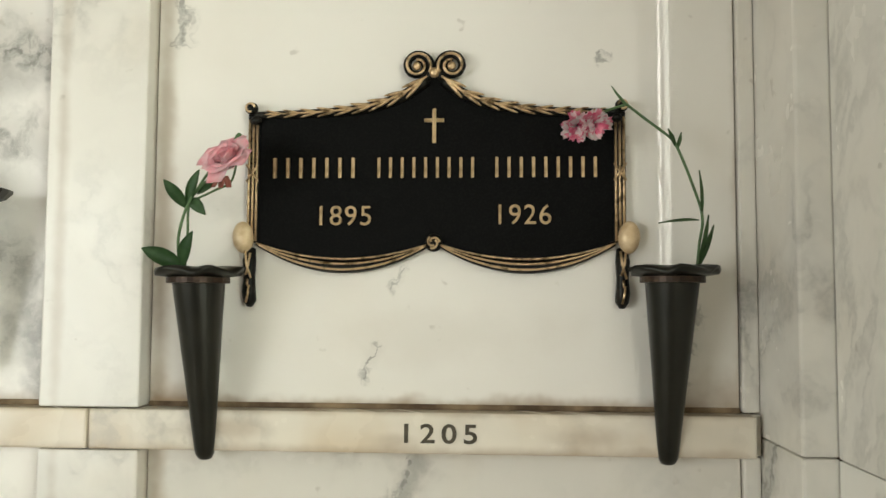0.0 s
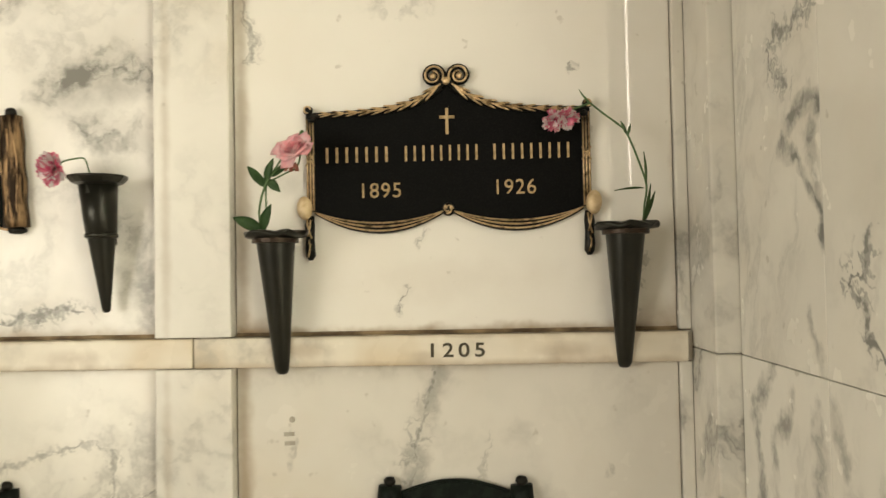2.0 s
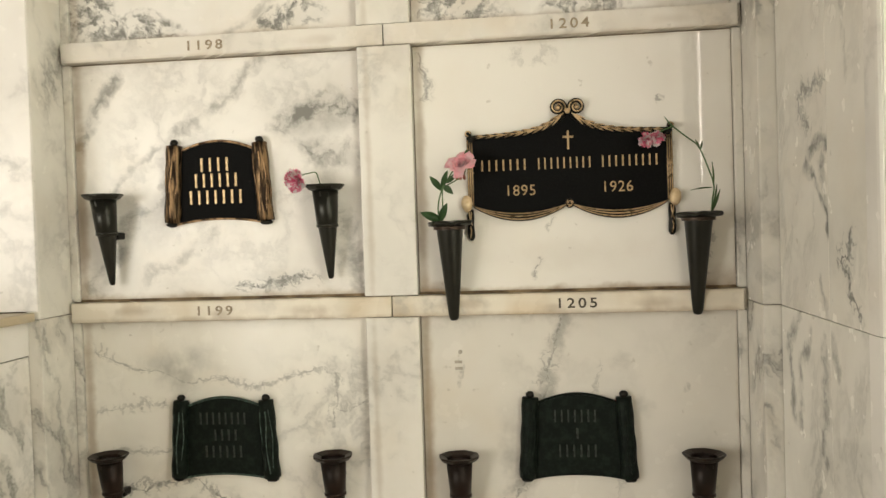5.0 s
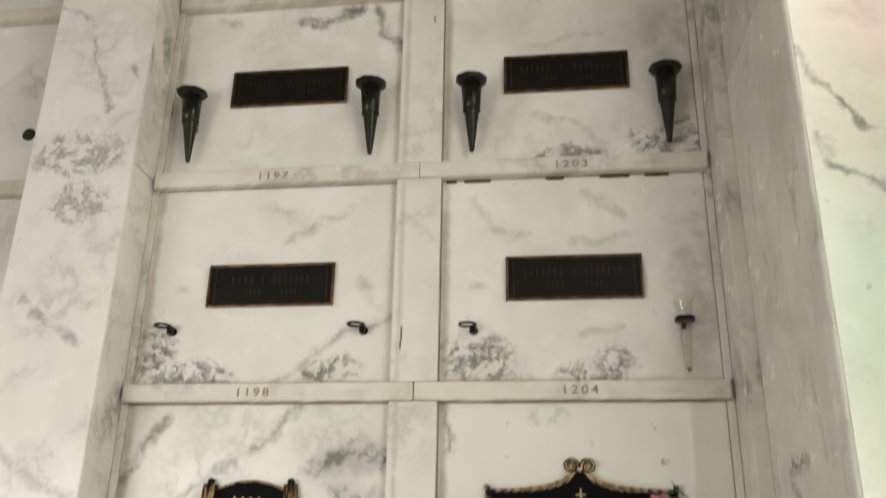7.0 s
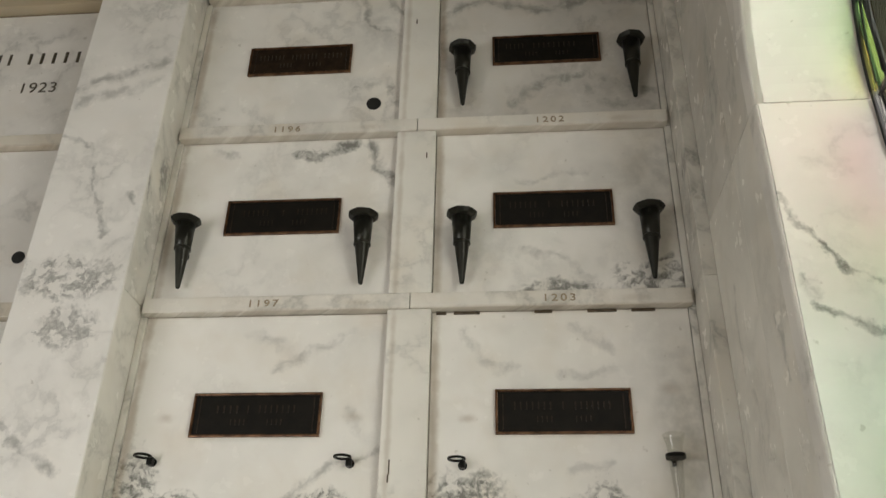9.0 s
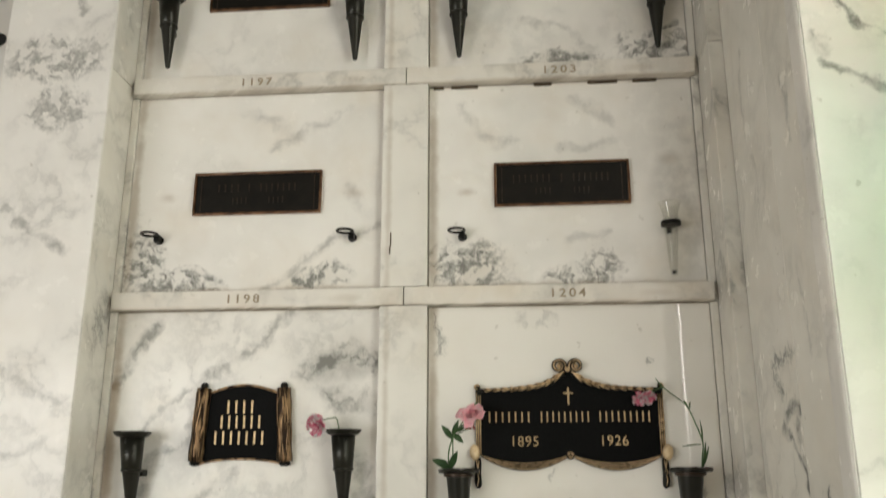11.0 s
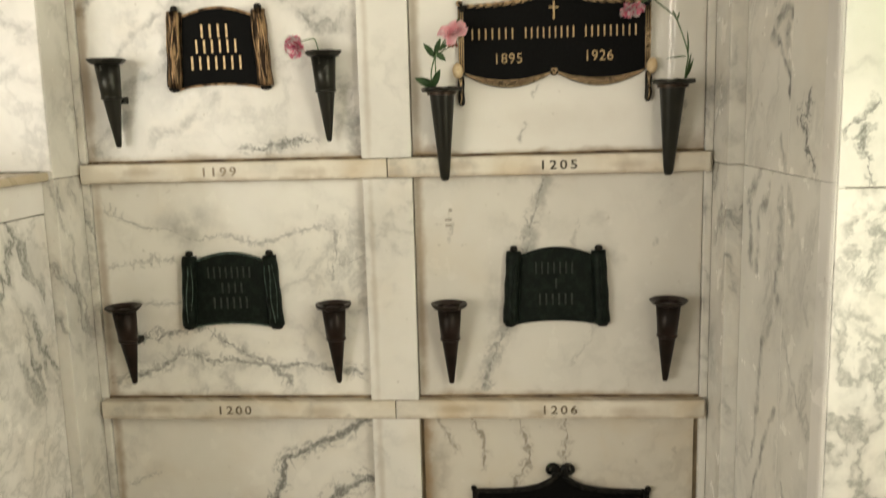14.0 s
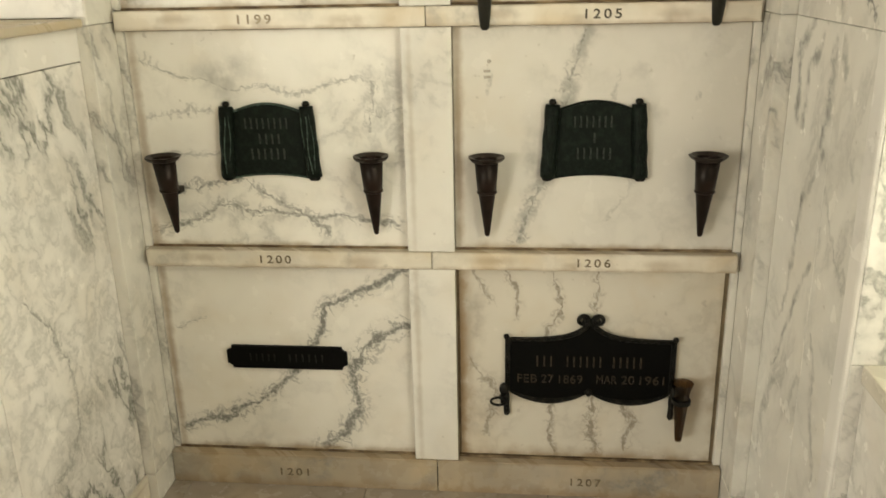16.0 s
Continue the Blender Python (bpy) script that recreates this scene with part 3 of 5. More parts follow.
M_NUMBER_PALE = plain("faded_number", (0.36, 0.29, 0.20), 0.5, (0.26, 0.205, 0.135), 90.0)
M_STEM = plain("green_stem", (0.085, 0.16, 0.055), 0.5, (0.06, 0.115, 0.04), 60.0)
M_LEAF = plain("green_leaf", (0.045, 0.105, 0.035), 0.45, (0.075, 0.15, 0.055), 50.0, 0.2)
M_PETAL = plain("pink_petal", (1.0, 0.50, 0.56), 0.6, (1.0, 0.70, 0.73), 55.0, 0.15, 0.2)
M_PETAL_DRY = plain("dry_petal", (0.48, 0.20, 0.15), 0.7, (0.36, 0.13, 0.10), 80.0)
M_CARN = plain("carnation_petal", (0.82, 0.14, 0.29), 0.65, (0.96, 0.42, 0.54), 120.0, 0.2, 0.15)
M_CARN_PALE = plain("pale_carnation_petal", (0.97, 0.92, 0.91), 0.65, (0.95, 0.70, 0.75), 130.0, 0.2, 0.15)
M_LEAD = plain("window_lead", (0.02, 0.02, 0.02), 0.6)
M_WOOD_DARK = plain("rubber_plug", (0.012, 0.012, 0.011), 0.6)


def tinted(name, colour, gloss=0.06):
    m, nt, bsdf = fresh(name)
    tr, gl, mx = nt.nodes.new("ShaderNodeBsdfTransparent"), nt.nodes.new("ShaderNodeBsdfGlossy"), nt.nodes.new("ShaderNodeMixShader")
    tr.inputs[0].default_value = (*colour, 1)
    gl.inputs["Roughness"].default_value = 0.08
    mx.inputs[0].default_value = gloss
    nt.links.new(tr.outputs[0], mx.inputs[1])
    nt.links.new(gl.outputs[0], mx.inputs[2])
    nt.links.new(mx.outputs[0], nt.nodes["Material Output"].inputs[0])
    return m


M_PANE = [tinted("pale_pane", (0.28, 0.28, 0.262)), tinted("soft_pane", (0.64, 0.633, 0.614)), tinted("green_pane", (0.25, 0.36, 0.20)), tinted("yellow_pane", (0.50, 0.48, 0.22)),
          tinted("pink_pane", (0.46, 0.30, 0.33)), tinted("blue_pane", (0.24, 0.33, 0.315)), tinted("smoky_pane", (0.06, 0.06, 0.055)), tinted("clear_pane", (0.97, 0.96, 0.95)), tinted("bright_yellow_pane", (0.78, 0.76, 0.40)), tinted("bright_green_pane", (0.50, 0.66, 0.40)), tinted("bright_pale_pane", (0.50, 0.51, 0.475)), tinted("pale_green_pane", (0.42, 0.50, 0.38))]
M_GLASS = tinted("vase_glass", (0.955, 0.955, 0.94), 0.045)


# ---- mesh helpers ----
def part(name, bm, material, parent=None, label="", smooth=False, loc=None):
    me = bpy.data.meshes.new(name)
    bm.normal_update()
    bm.to_mesh(me)
    bm.free()
    if smooth:
        for f in me.polygons:
            f.use_smooth = True
    me.materials.append(material)
    ob = new(name, me)
    if parent is not None:
        ob.parent = parent
    if loc is not None:
        ob.location = loc
    return tagged(ob, label)


def thing(name, loc, label, category, group="", kind=""):
    ob = new(name)
    ob.location = loc
    ob.empty_display_size = 0.05
    return tagged(ob, label, category, group, kind)


def box(bm, x0, x1, y0, y1, z0, z1, bevel=0.0):
    g = bmesh.ops.create_cube(bm, size=1.0, matrix=Matrix.Translation(((x0 + x1) / 2, (y0 + y1) / 2, (z0 + z1) / 2)) @ Matrix.Diagonal((x1 - x0, y1 - y0, z1 - z0, 1)))
    if bevel:
        edges = list({e for v in g["verts"] for e in v.link_edges})
        bmesh.ops.bevel(bm, geom=edges, offset=bevel, segments=2, affect="EDGES", profile=0.6)
    return bm


def slab(name, x0, x1, y0, y1, z0, z1, material, parent, bevel=0.003, label=""):
    """One marble piece, with its origin in its middle."""
    c = ((x0 + x1) / 2, (y0 + y1) / 2, (z0 + z1) / 2)
    bm = box(bmesh.new(), x0 - c[0], x1 - c[0], y0 - c[1], y1 - c[1], z0 - c[2], z1 - c[2], bevel)
    return part(name, bm, material, parent, label, loc=c)


def tube(bm, pts, radius, seg=8, closed_ends=True):
    """A round bar along pts; radius is a number or one number a point."""
    pts = [Vector(p) for p in pts]
    radii = radius if isinstance(radius, (list, tuple)) else [radius] * len(pts)
    rings, side = [], None
    for i, p in enumerate(pts):
        d = (pts[min(i + 1, len(pts) - 1)] - pts[max(i - 1, 0)]).normalized()
        if side is None:
            side = d.cross(Vector((0, 1, 0.01))).normalized()
        side = (side - d * side.dot(d)).normalized()
        up = d.cross(side)
        rings.append([bm.verts.new(p + (side * math.cos(a) + up * math.sin(a)) * radii[i]) for a in (2 * math.pi * k / seg for k in range(seg))])
    for a, b in zip(rings, rings[1:]):
        for k in range(seg):
            bm.faces.new((a[k], a[(k + 1) % seg], b[(k + 1) % seg], b[k]))
    if closed_ends:
        bm.faces.new(list(reversed(rings[0])))
        bm.faces.new(rings[-1])
    return bm


def lathe(bm, profile, axis_at, lean, seg=24, wave=None):
    """Turns (radius, height) pairs round an upright axis that starts at axis_at; lean: y gained a metre of height. wave(angle, i): factor on the radius."""
    rings = []
    for i, (r, h) in enumerate(profile):
        ring = []
        for k in range(seg):
            a = 2 * math.pi * k / seg
            f, lift = wave(a, i) if wave else (1.0, 0.0)
            ring.append(bm.verts.new((axis_at[0] + r * f * math.cos(a), axis_at[1] + lean * h + r * f * math.sin(a), axis_at[2] + h + lift)))
        rings.append(ring)
    for a, b in zip(rings, rings[1:]):
        for k in range(seg):
            bm.faces.new((a[k], a[(k + 1) % seg], b[(k + 1) % seg], b[k]))
    bm.faces.new(list(reversed(rings[0])))
    bm.faces.new(rings[-1])
    bmesh.ops.recalc_face_normals(bm, faces=bm.faces)
    return bm


def plate(bm, outline, y_back, y_front, bevel=0.002):
    """A flat cast piece from an outline of (x, z), from y_back to y_front."""
    back = [bm.verts.new((x, y_back, z)) for x, z in outline]
    front = [bm.verts.new((x, y_front, z)) for x, z in outline]
    n = len(outline)
    f1 = bm.faces.new(front)
    bm.faces.new(list(reversed(back)))
    for k in range(n):
        bm.faces.new((back[k], back[(k + 1) % n], front[(k + 1) % n], front[k]))
    bmesh.ops.recalc_face_normals(bm, faces=bm.faces)
    if bevel:
        bmesh.ops.bevel(bm, geom=list(f1.edges), offset=bevel, segments=2, affect="EDGES", profile=0.5)
    return bm


def blob(bm, at, size, turn=(0, 0, 0), seg=12, rings=8, rough=0.0):
    g = bmesh.ops.create_uvsphere(bm, u_segments=seg, v_segments=rings, radius=1.0)
    m = Matrix.LocRotScale(at, Euler([radians(a) for a in turn]), size)
    for v in g["verts"]:
        if rough:
            v.co *= 1.0 + rough * noise.noise(v.co * 2.3 + Vector(at) * 50)
        v.co = m @ v.co
    return bm


def leaf_blade(bm, base, tip, width, droop=0.0, face=(0, -1, 0.2), steps=7, fold=0.25):
    """A pointed leaf from base to tip, folded along its rib."""
    base, tip = Vector(base), Vector(tip)
    d = tip - base
    side = d.cross(Vector(face)).normalized()
    out = side.cross(d).normalized()
    rows = []
    for i in range(steps + 1):
        t = i / steps
        w = width * math.sin(math.pi * min(1.0, t * 0.93 + 0.07)) ** 0.8 if i < steps else 0.0008
        c = base + d * t + Vector((0, 0, -droop * t * t)) + out * (0.10 * d.length * math.sin(math.pi * t))
        rows.append([bm.verts.new(c - side * w + out * fold * w), bm.verts.new(c), bm.verts.new(c + side * w + out * fold * w)])
    for a, b in zip(rows, rows[1:]):
        for k in (0, 1):
            bm.faces.new((a[k], a[k + 1], b[k + 1], b[k]))
    return bm


def thicken(bm, t=0.0008):
    """Gives thin blades and petals a real thickness."""
    bmesh.ops.solidify(bm, geom=list(bm.faces), thickness=t)
    return bm


def text_mesh(name, body, height, width, material, parent, at, depth=0.002, spacing=1.0, bold=0.0):
    """Raised figures facing -y, centred at at, as high and wide as given."""
    cu = bpy.data.curves.new("figures", "FONT")
    cu.body, cu.size, cu.extrude, cu.space_character, cu.offset = body, 1.0, 0.02, spacing, bold
    ob = bpy.data.objects.new("figures", cu)
    scene.collection.objects.link(ob)
    bpy.context.view_layer.update()
    me = bpy.data.meshes.new_from_object(ob.evaluated_get(bpy.context.evaluated_depsgraph_get()))
    bpy.data.objects.remove(ob)
    bpy.data.curves.remove(cu)
    xs, ys = [v.co.x for v in me.vertices], [v.co.y for v in me.vertices]
    cx, cy, sx, sy = (min(xs) + max(xs)) / 2, (min(ys) + max(ys)) / 2, width / (max(xs) - min(xs)), height / (max(ys) - min(ys))
    for v in me.vertices:
        x, y, z = v.co
        v.co = ((x - cx) * sx, -z / 0.02 * depth, (y - cy) * sy)
    me.name = name
    me.materials.clear()
    me.materials.append(material)
    out = new(name, me)
    out.parent, out.location = parent, at
    return out


def letter_bars(name, words, z, height, y, material, parent, depth=0.002):
    """Unread writing as plain upright bars, one a letter. words: (x0, x1, letters)."""
    for x0, x1, n in words:
        step = (x1 - x0) / n
        mesh = None
        for k in range(n):
            at = (x0 + (k + 0.45) * step, y, z)
            if mesh is None:
                mesh = part(name, box(bmesh.new(), -0.125 * step, 0.125 * step, -depth, depth, -height / 2, height / 2), material, parent, loc=at).data
            else:
                ob = new(name, mesh)
                ob.parent, ob.location = parent, at


# ---- the crypt wall ----
PITCH, ZB, RAIL_H = 0.72, 0.82, 0.055
ROWS_UP = "ABCDEF"
PX0, PX1, RAIL_X = 0.0718, 0.893, 0.905


def rail_z(k):
    """Middle of the rail under row k (row 0 stands on the base)."""
    return ZB + PITCH * (k - 1)


wall_n = part("wall_north", box(bmesh.new(), -5.6, 1.6, 0.007, 0.20, 0, 5.0), M_MORTAR)
tagged(wall_n, "mausoleum wall of polished white marble crypt fronts", "wall", kind="structure")
CRYPT_NUMBERS = {"F": (1196, 1202), "E": (1197, 1203), "D": (1198, 1204), "C": (1199, 1205), "B": (1200, 1206), "A": (1201, 1207)}
for k, row in enumerate(ROWS_UP):
    low = 0.118 if k == 0 else rail_z(k) + RAIL_H / 2
    high = rail_z(k + 1) - RAIL_H / 2
    gap = 0.006 if k < 4 else 0.003
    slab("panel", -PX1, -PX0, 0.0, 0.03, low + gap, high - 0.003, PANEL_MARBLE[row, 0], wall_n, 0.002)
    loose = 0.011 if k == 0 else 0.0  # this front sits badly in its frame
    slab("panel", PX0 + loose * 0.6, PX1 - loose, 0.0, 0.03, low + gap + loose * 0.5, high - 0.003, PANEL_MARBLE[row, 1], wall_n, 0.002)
    slab("mullion", -0.073, 0.070, -0.032, 0.03, low + 0.0015, high - 0.0015, M_MULLION, wall_n, 0.003)
    for s in (-1, 1):
        xa, xb = sorted((s * 0.8945, s * 0.9175))
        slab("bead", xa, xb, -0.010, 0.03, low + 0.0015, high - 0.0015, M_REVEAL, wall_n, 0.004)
    for s in (-1, 1):
        if k:
            xa, xb = sorted((s * 0.9055, s * 0.9175))
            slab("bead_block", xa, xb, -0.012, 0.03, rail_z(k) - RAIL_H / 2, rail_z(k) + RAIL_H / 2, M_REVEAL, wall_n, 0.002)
        if k < 4:
            xa, xb = sorted((s * PX0, s * PX1))
            slab("joint_grout", xa, xb, -0.0045 + 0.001 * k, 0.010, low + 0.0003, low + gap + 0.0015, M_GRIME, wall_n, 0.0008)
    for side, s in ((0, -1), (1, 1)):
        if k == 0:
            xa, xb = ((-0.915, -0.0012), (0.0012, 0.915))[side]
            rail = slab("base_rail", xa, xb, -0.036, 0.03, 0.0, 0.118, M_BASE, wall_n, 0.003)
            zc, h = 0.055, 0.028
        else:
            xa, xb = ((-RAIL_X, -0.0012), (0.0012, RAIL_X))[side]
            rail = slab("rail", xa, xb, -0.036, 0.03, rail_z(k) - RAIL_H / 2, rail_z(k) + RAIL_H / 2, M_RAIL if k < 3 else M_RAIL_HIGH, wall_n, 0.0035)
            zc, h = rail_z(k), 0.026
        c = rail.location
        text_mesh("number", str(CRYPT_NUMBERS[row][side]), h, 0.098, M_NUMBER if (k, side) == (2, 1) else M_NUMBER_WORN if k < 2 else M_NUMBER_PALE, rail, (s * 0.488 - c.x, -0.0365 - c.y, zc - c.z), 0.0012, 1.35, 0.014)
for xa, xb in ((-RAIL_X, -0.0012), (0.0012, RAIL_X)):
    slab("rail", xa, xb, -0.030, 0.03, rail_z(6) - RAIL_H / 2, rail_z(6) + RAIL_H / 2, M_RAIL_HIGH, wall_n)
slab("frieze", -0.917, 0.917, -0.06, 0.03, rail_z(6) + RAIL_H / 2 + 0.002, 4.98, M_LEDGE, wall_n)

for x0, x1 in ((0.085, 0.118), (0.142, 0.228), (0.405, 0.462), (0.575, 0.668), (0.715, 0.790)):
    slab("chipped_joint", x0, x1, -0.004, 0.010, rail_z(4) - RAIL_H / 2 - 0.011, rail_z(4) - RAIL_H / 2 - 0.001, M_GROUT, wall_n, 0.001)

# putty marks on one front, and nicks in the mullions
M_PUTTY = plain("grey_putty", (0.42, 0.38, 0.32), 0.7, (0.34, 0.31, 0.26), 60.0)
part("putty_mark", tube(bmesh.new(), [(0, -0.0012, 0), (0, 0.001, 0)], 0.006, 10), M_PUTTY, wall_n, loc=(0.175, 0, 1.412))
for x, z in ((0.169, 1.385), (0.170, 1.368)):
    part("putty_mark", box(bmesh.new(), -0.010, 0.010, -0.0012, 0.001, -0.004, 0.004, 0.001), M_PUTTY, wall_n, loc=(x, 0, z))
for x, z, h in ((-0.042, 2.436, 0.022), (-0.0445, 2.402, 0.012), (0.039, 3.562, 0.012), (-0.019, 4.217, 0.012)):
    part("nick", box(bmesh.new(), -0.0022, 0.0022, -0.0335, -0.031, -h, h, 0.0006), M_GROUT, wall_n, loc=(x, 0, z))

# upright slabs that frame the bay
for s in (-1, 1):
    for z0, z1 in ((0.0, 0.104), (0.1065, 1.5365), (1.5375, 2.9865), (2.9875, 4.98)):
        xa, xb = sorted((s * 0.918, s * (0.962 if s > 0 else 0.957)))
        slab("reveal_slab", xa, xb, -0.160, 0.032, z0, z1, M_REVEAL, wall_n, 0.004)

# pilaster between the bays, over a low block with a stained ledge that stands out into the corridor
pier = part("wall_pier", box(bmesh.new(), -1.270, -0.958, -0.150, 0.034, 1.56, 4.98), M_GROUT)
tagged(pier, "marble pilaster between two crypt bays", "wall", kind="structure")
slab("pier_slab", -1.282, -0.9195, -0.166, -0.150, 1.5585, 4.336, M_PIER_FACE, pier, 0.004)
slab("pier_cap", -1.295, -0.912, -0.180, -0.150, 4.338, 4.98, M_PIER, pier, 0.006)
slab("pier_back", -1.282, -1.262, -0.1495, 0.030, 1.5585, 4.98, M_PIER, pier)
block = part("wall_block_low", box(bmesh.new(), -2.60, -0.976, -1.30, 0.033, 0, 1.53), M_GROUT)
tagged(block, "low marble block with a stained ledge", "wall", kind="structure")
slab("base_block", -0.975, -0.946, -1.32, -0.1615, 0.0, 0.104, M_RAIL, block)
slab("dado_slab", -0.975, -0.953, -0.760, -0.1615, 0.1065, 1.440, M_DADO, block)
slab("dado_slab", -0.975, -0.953, -1.31, -0.762, 0.1065, 1.440, M_DADO, block)
slab("cap_slab", -0.975, -0.951, -1.31, -0.1615, 1.4425, 1.531, M_PIER, block)
slab("ledge", -2.62, -0.926, -1.33, -0.1675, 1.533, 1.557, M_LEDGE, block, 0.006)
slab("block_front", -2.60, -0.976, -1.32, -1.30, 0.0, 1.531, M_PIER, block)

# the next bay, seen past the pier
for k, row in enumerate(ROWS_UP):
    low = 0.118 if k == 0 else rail_z(k) + RAIL_H / 2
    slab("panel", -2.16, -1.284, 0.0, 0.03, low + 0.004, rail_z(k + 1) - RAIL_H / 2 - 0.003, M_PIER, wall_n, 0.002)
    slab("panel", -3.10, -2.28, 0.0, 0.03, low + 0.004, rail_z(k + 1) - RAIL_H / 2 - 0.003, M_PIER, wall_n, 0.002)
    slab("rail", -3.13, -1.284, -0.030, 0.03, (0 if k == 0 else rail_z(k) - RAIL_H / 2), low, M_RAIL, wall_n)
slab("mullion", -2.277, -2.163, -0.024, 0.03, 0.12, 4.40, M_MULLION, wall_n)
slab("frieze", -3.13, -1.297, -0.05, 0.03, 4.40, 4.98, M_LEDGE, wall_n)
slab("wall_slab", -5.5, -3.135, -0.06, 0.03, 0, 4.98, M_PLAIN, wall_n)
letter_bars("letter_bar", [(-2.02, -1.70, 7), (-1.66, -1.40, 5)], 4.143, 0.058, -0.0005, M_NUMBER, wall_n, 0.001)
text_mesh("engraved_year", "1923", 0.052, 0.145, M_NUMBER, wall_n, (-1.558, -0.0005, 3.988), 0.001, 1.1)

# side wall towards the window, jamb, sill and the window
side = part("wall_side", box(bmesh.new(), 0.975, 1.6, -0.735, 0.034, 0, 5.0), M_MORTAR)
tagged(side, "grey-veined marble side wall of the bay", "wall", kind="structure")
for z0, z1, m, m_edge in ((0.0, 0.104, M_RAIL, M_RAIL), (0.1065, 1.5354, M_SIDE, M_SIDE_EDGE), (1.5365, 3.1635, M_SIDE_HIGH, M_SIDE_HIGH_EDGE), (3.166, 4.98, M_SIDE_TOP_SHADED, M_SIDE_TOP_SHADED)):
    slab("side_slab", 0.959, 0.981, -0.500, -0.1615, z0, z1, m, side, 0.002)
    slab("side_slab", 0.959, 0.981, -0.700, -0.5010, z0, z1, m_edge, side, 0.001)
EDGE_PLAN = [(0.9575, 0.0555), (0.9585, 0.037), (0.960, 0.015), (0.962, 0.007), (0.966, 0.003), (0.985, 0.005), (0.985, 0.0555)]
ARCH_Y, ARCH_Z, ARCH_R = -1.757, 3.165, 1.0


def sweep(bm, plan, stations):
    """Joins copies of a closed plan, one for each station, into a bar."""
    rings = [[bm.verts.new(st(*q)) for q in plan] for st in stations]
    for a, b in zip(rings, rings[1:]):
        for i in range(len(plan)):
            j = (i + 1) % len(plan)
            bm.faces.new((a[i], a[j], b[j], b[i]))
    bm.faces.new(rings[-1]), bm.faces.new(list(reversed(rings[0])))
    bmesh.ops.recalc_face_normals(bm, faces=bm.faces)
    return bm


def arch_station(angle):
    return lambda x, d: (x, ARCH_Y + (ARCH_R + d) * math.cos(angle), ARCH_Z + (ARCH_R + d) * math.sin(angle))


for z0, z1 in ((0.0, 0.104), (0.1065, 1.5354), (1.5365, 3.1635)):
    c = (0.969, -0.728, (z0 + z1) / 2)
    part("rounded_edge", sweep(bmesh.new(), EDGE_PLAN, [lambda x, d, z=z: (x - c[0], ARCH_Y + ARCH_R + d - c[1], z - c[2]) for z in (z0, z1)]), M_PIER, side, loc=c)
for z0, z1, m in ((0.0, 0.855, M_DADO), (0.857, 1.525, M_JAMB_LOW), (1.5275, 3.1635, M_JAMB)):
    slab("jamb_slab", 0.969, 1.30, -0.757, -0.735, z0, z1, m, side, 0.002)

wall_e = thing("wall_east", (0, 0, 0), "marble end wall under and round the leaded window", "wall", kind="structure")
slab("dado_slab", 1.000, 1.30, -2.76, -0.759, 0.0, 0.815, M_DADO, wall_e)
slab("window_sill", 0.992, 1.30, -2.76, -0.759, 0.817, 0.860, M_RAIL, wall_e, 0.005)
slab("wall_over_window", 1.26, 1.40, -2.76, -0.759, WIN_Z1, 4.98, M_PLAIN, wall_e)
# round arch over the window: its rounded edge, its soffit stones and the wall over it
TURN = np.linspace(0.0, math.pi, 49)
part("rounded_edge", sweep(bmesh.new(), EDGE_PLAN, [arch_station(a) for a in TURN]), M_PIER, wall_e)
for k in range(4):
    a0, a1 = math.pi * k / 4 + 0.0012, math.pi * (k + 1) / 4 - 0.0012
    part("arch_slab", sweep(bmesh.new(), [(0.969, 0.0), (1.245, 0.0), (1.245, 0.058), (0.9855, 0.058), (0.9855, 0.0)], [arch_station(a) for a in np.linspace(a0, a1, 15)]), M_PIER, wall_e)
bm = bmesh.new()
for k in range(48):
    y0, y1 = (ARCH_Y - (ARCH_R + 0.0565) * math.cos(a) for a in TURN[k:k + 2])
    za, zb = (ARCH_Z + (ARCH_R + 0.0565) * math.sin(a) for a in TURN[k:k + 2])
    f = [[bm.verts.new((x, y, z)) for y, z in ((y0, za), (y1, zb), (y1, 4.98), (y0, 4.98))] for x in (0.959, 1.245)]
    bm.faces.new(list(reversed(f[0]))), bm.faces.new(f[1])
    for i in (0, 2):
        bm.faces.new((f[0][i], f[0][i + 1], f[1][i + 1], f[1][i]))
part("spandrel", bm, M_PIER, wall_e)
slab("wall_end", 0.96, 1.40, -3.42, -2.814, 0.0, 4.98, M_PLAIN, wall_e)

window = thing("window_1", (WIN_X, 0, 0), "tall leaded window of pale tinted glass", "window", kind="structure")
bm = bmesh.new()
box(bm, -0.02, 0.03, WIN_Y0, WIN_Y0 + 0.035, WIN_Z0, WIN_Z1)
box(bm, -0.004, 0.012, WIN_Y1 - 0.011, WIN_Y1, WIN_Z0, WIN_Z1)
box(bm, 0.0, 0.009, WIN_Y1 - 0.040, WIN_Y1 - 0.036, WIN_Z0 + 0.036, WIN_Z1 - 0.036)
box(bm, 0.0, 0.009, WIN_Y1 - 0.084, WIN_Y1 - 0.080, WIN_Z0 + 0.036, WIN_Z1 - 0.036)
box(bm, -0.02, 0.03, WIN_Y0 + 0.036, WIN_Y1 - 0.012, WIN_Z0, WIN_Z0 + 0.035)
box(bm, -0.02, 0.03, WIN_Y0 + 0.036, WIN_Y1 - 0.012, WIN_Z1 - 0.035, WIN_Z1)
part("window_frame", bm, M_LEAD, window)
rng = random.Random(5)
cols, rows_w = 9, 12
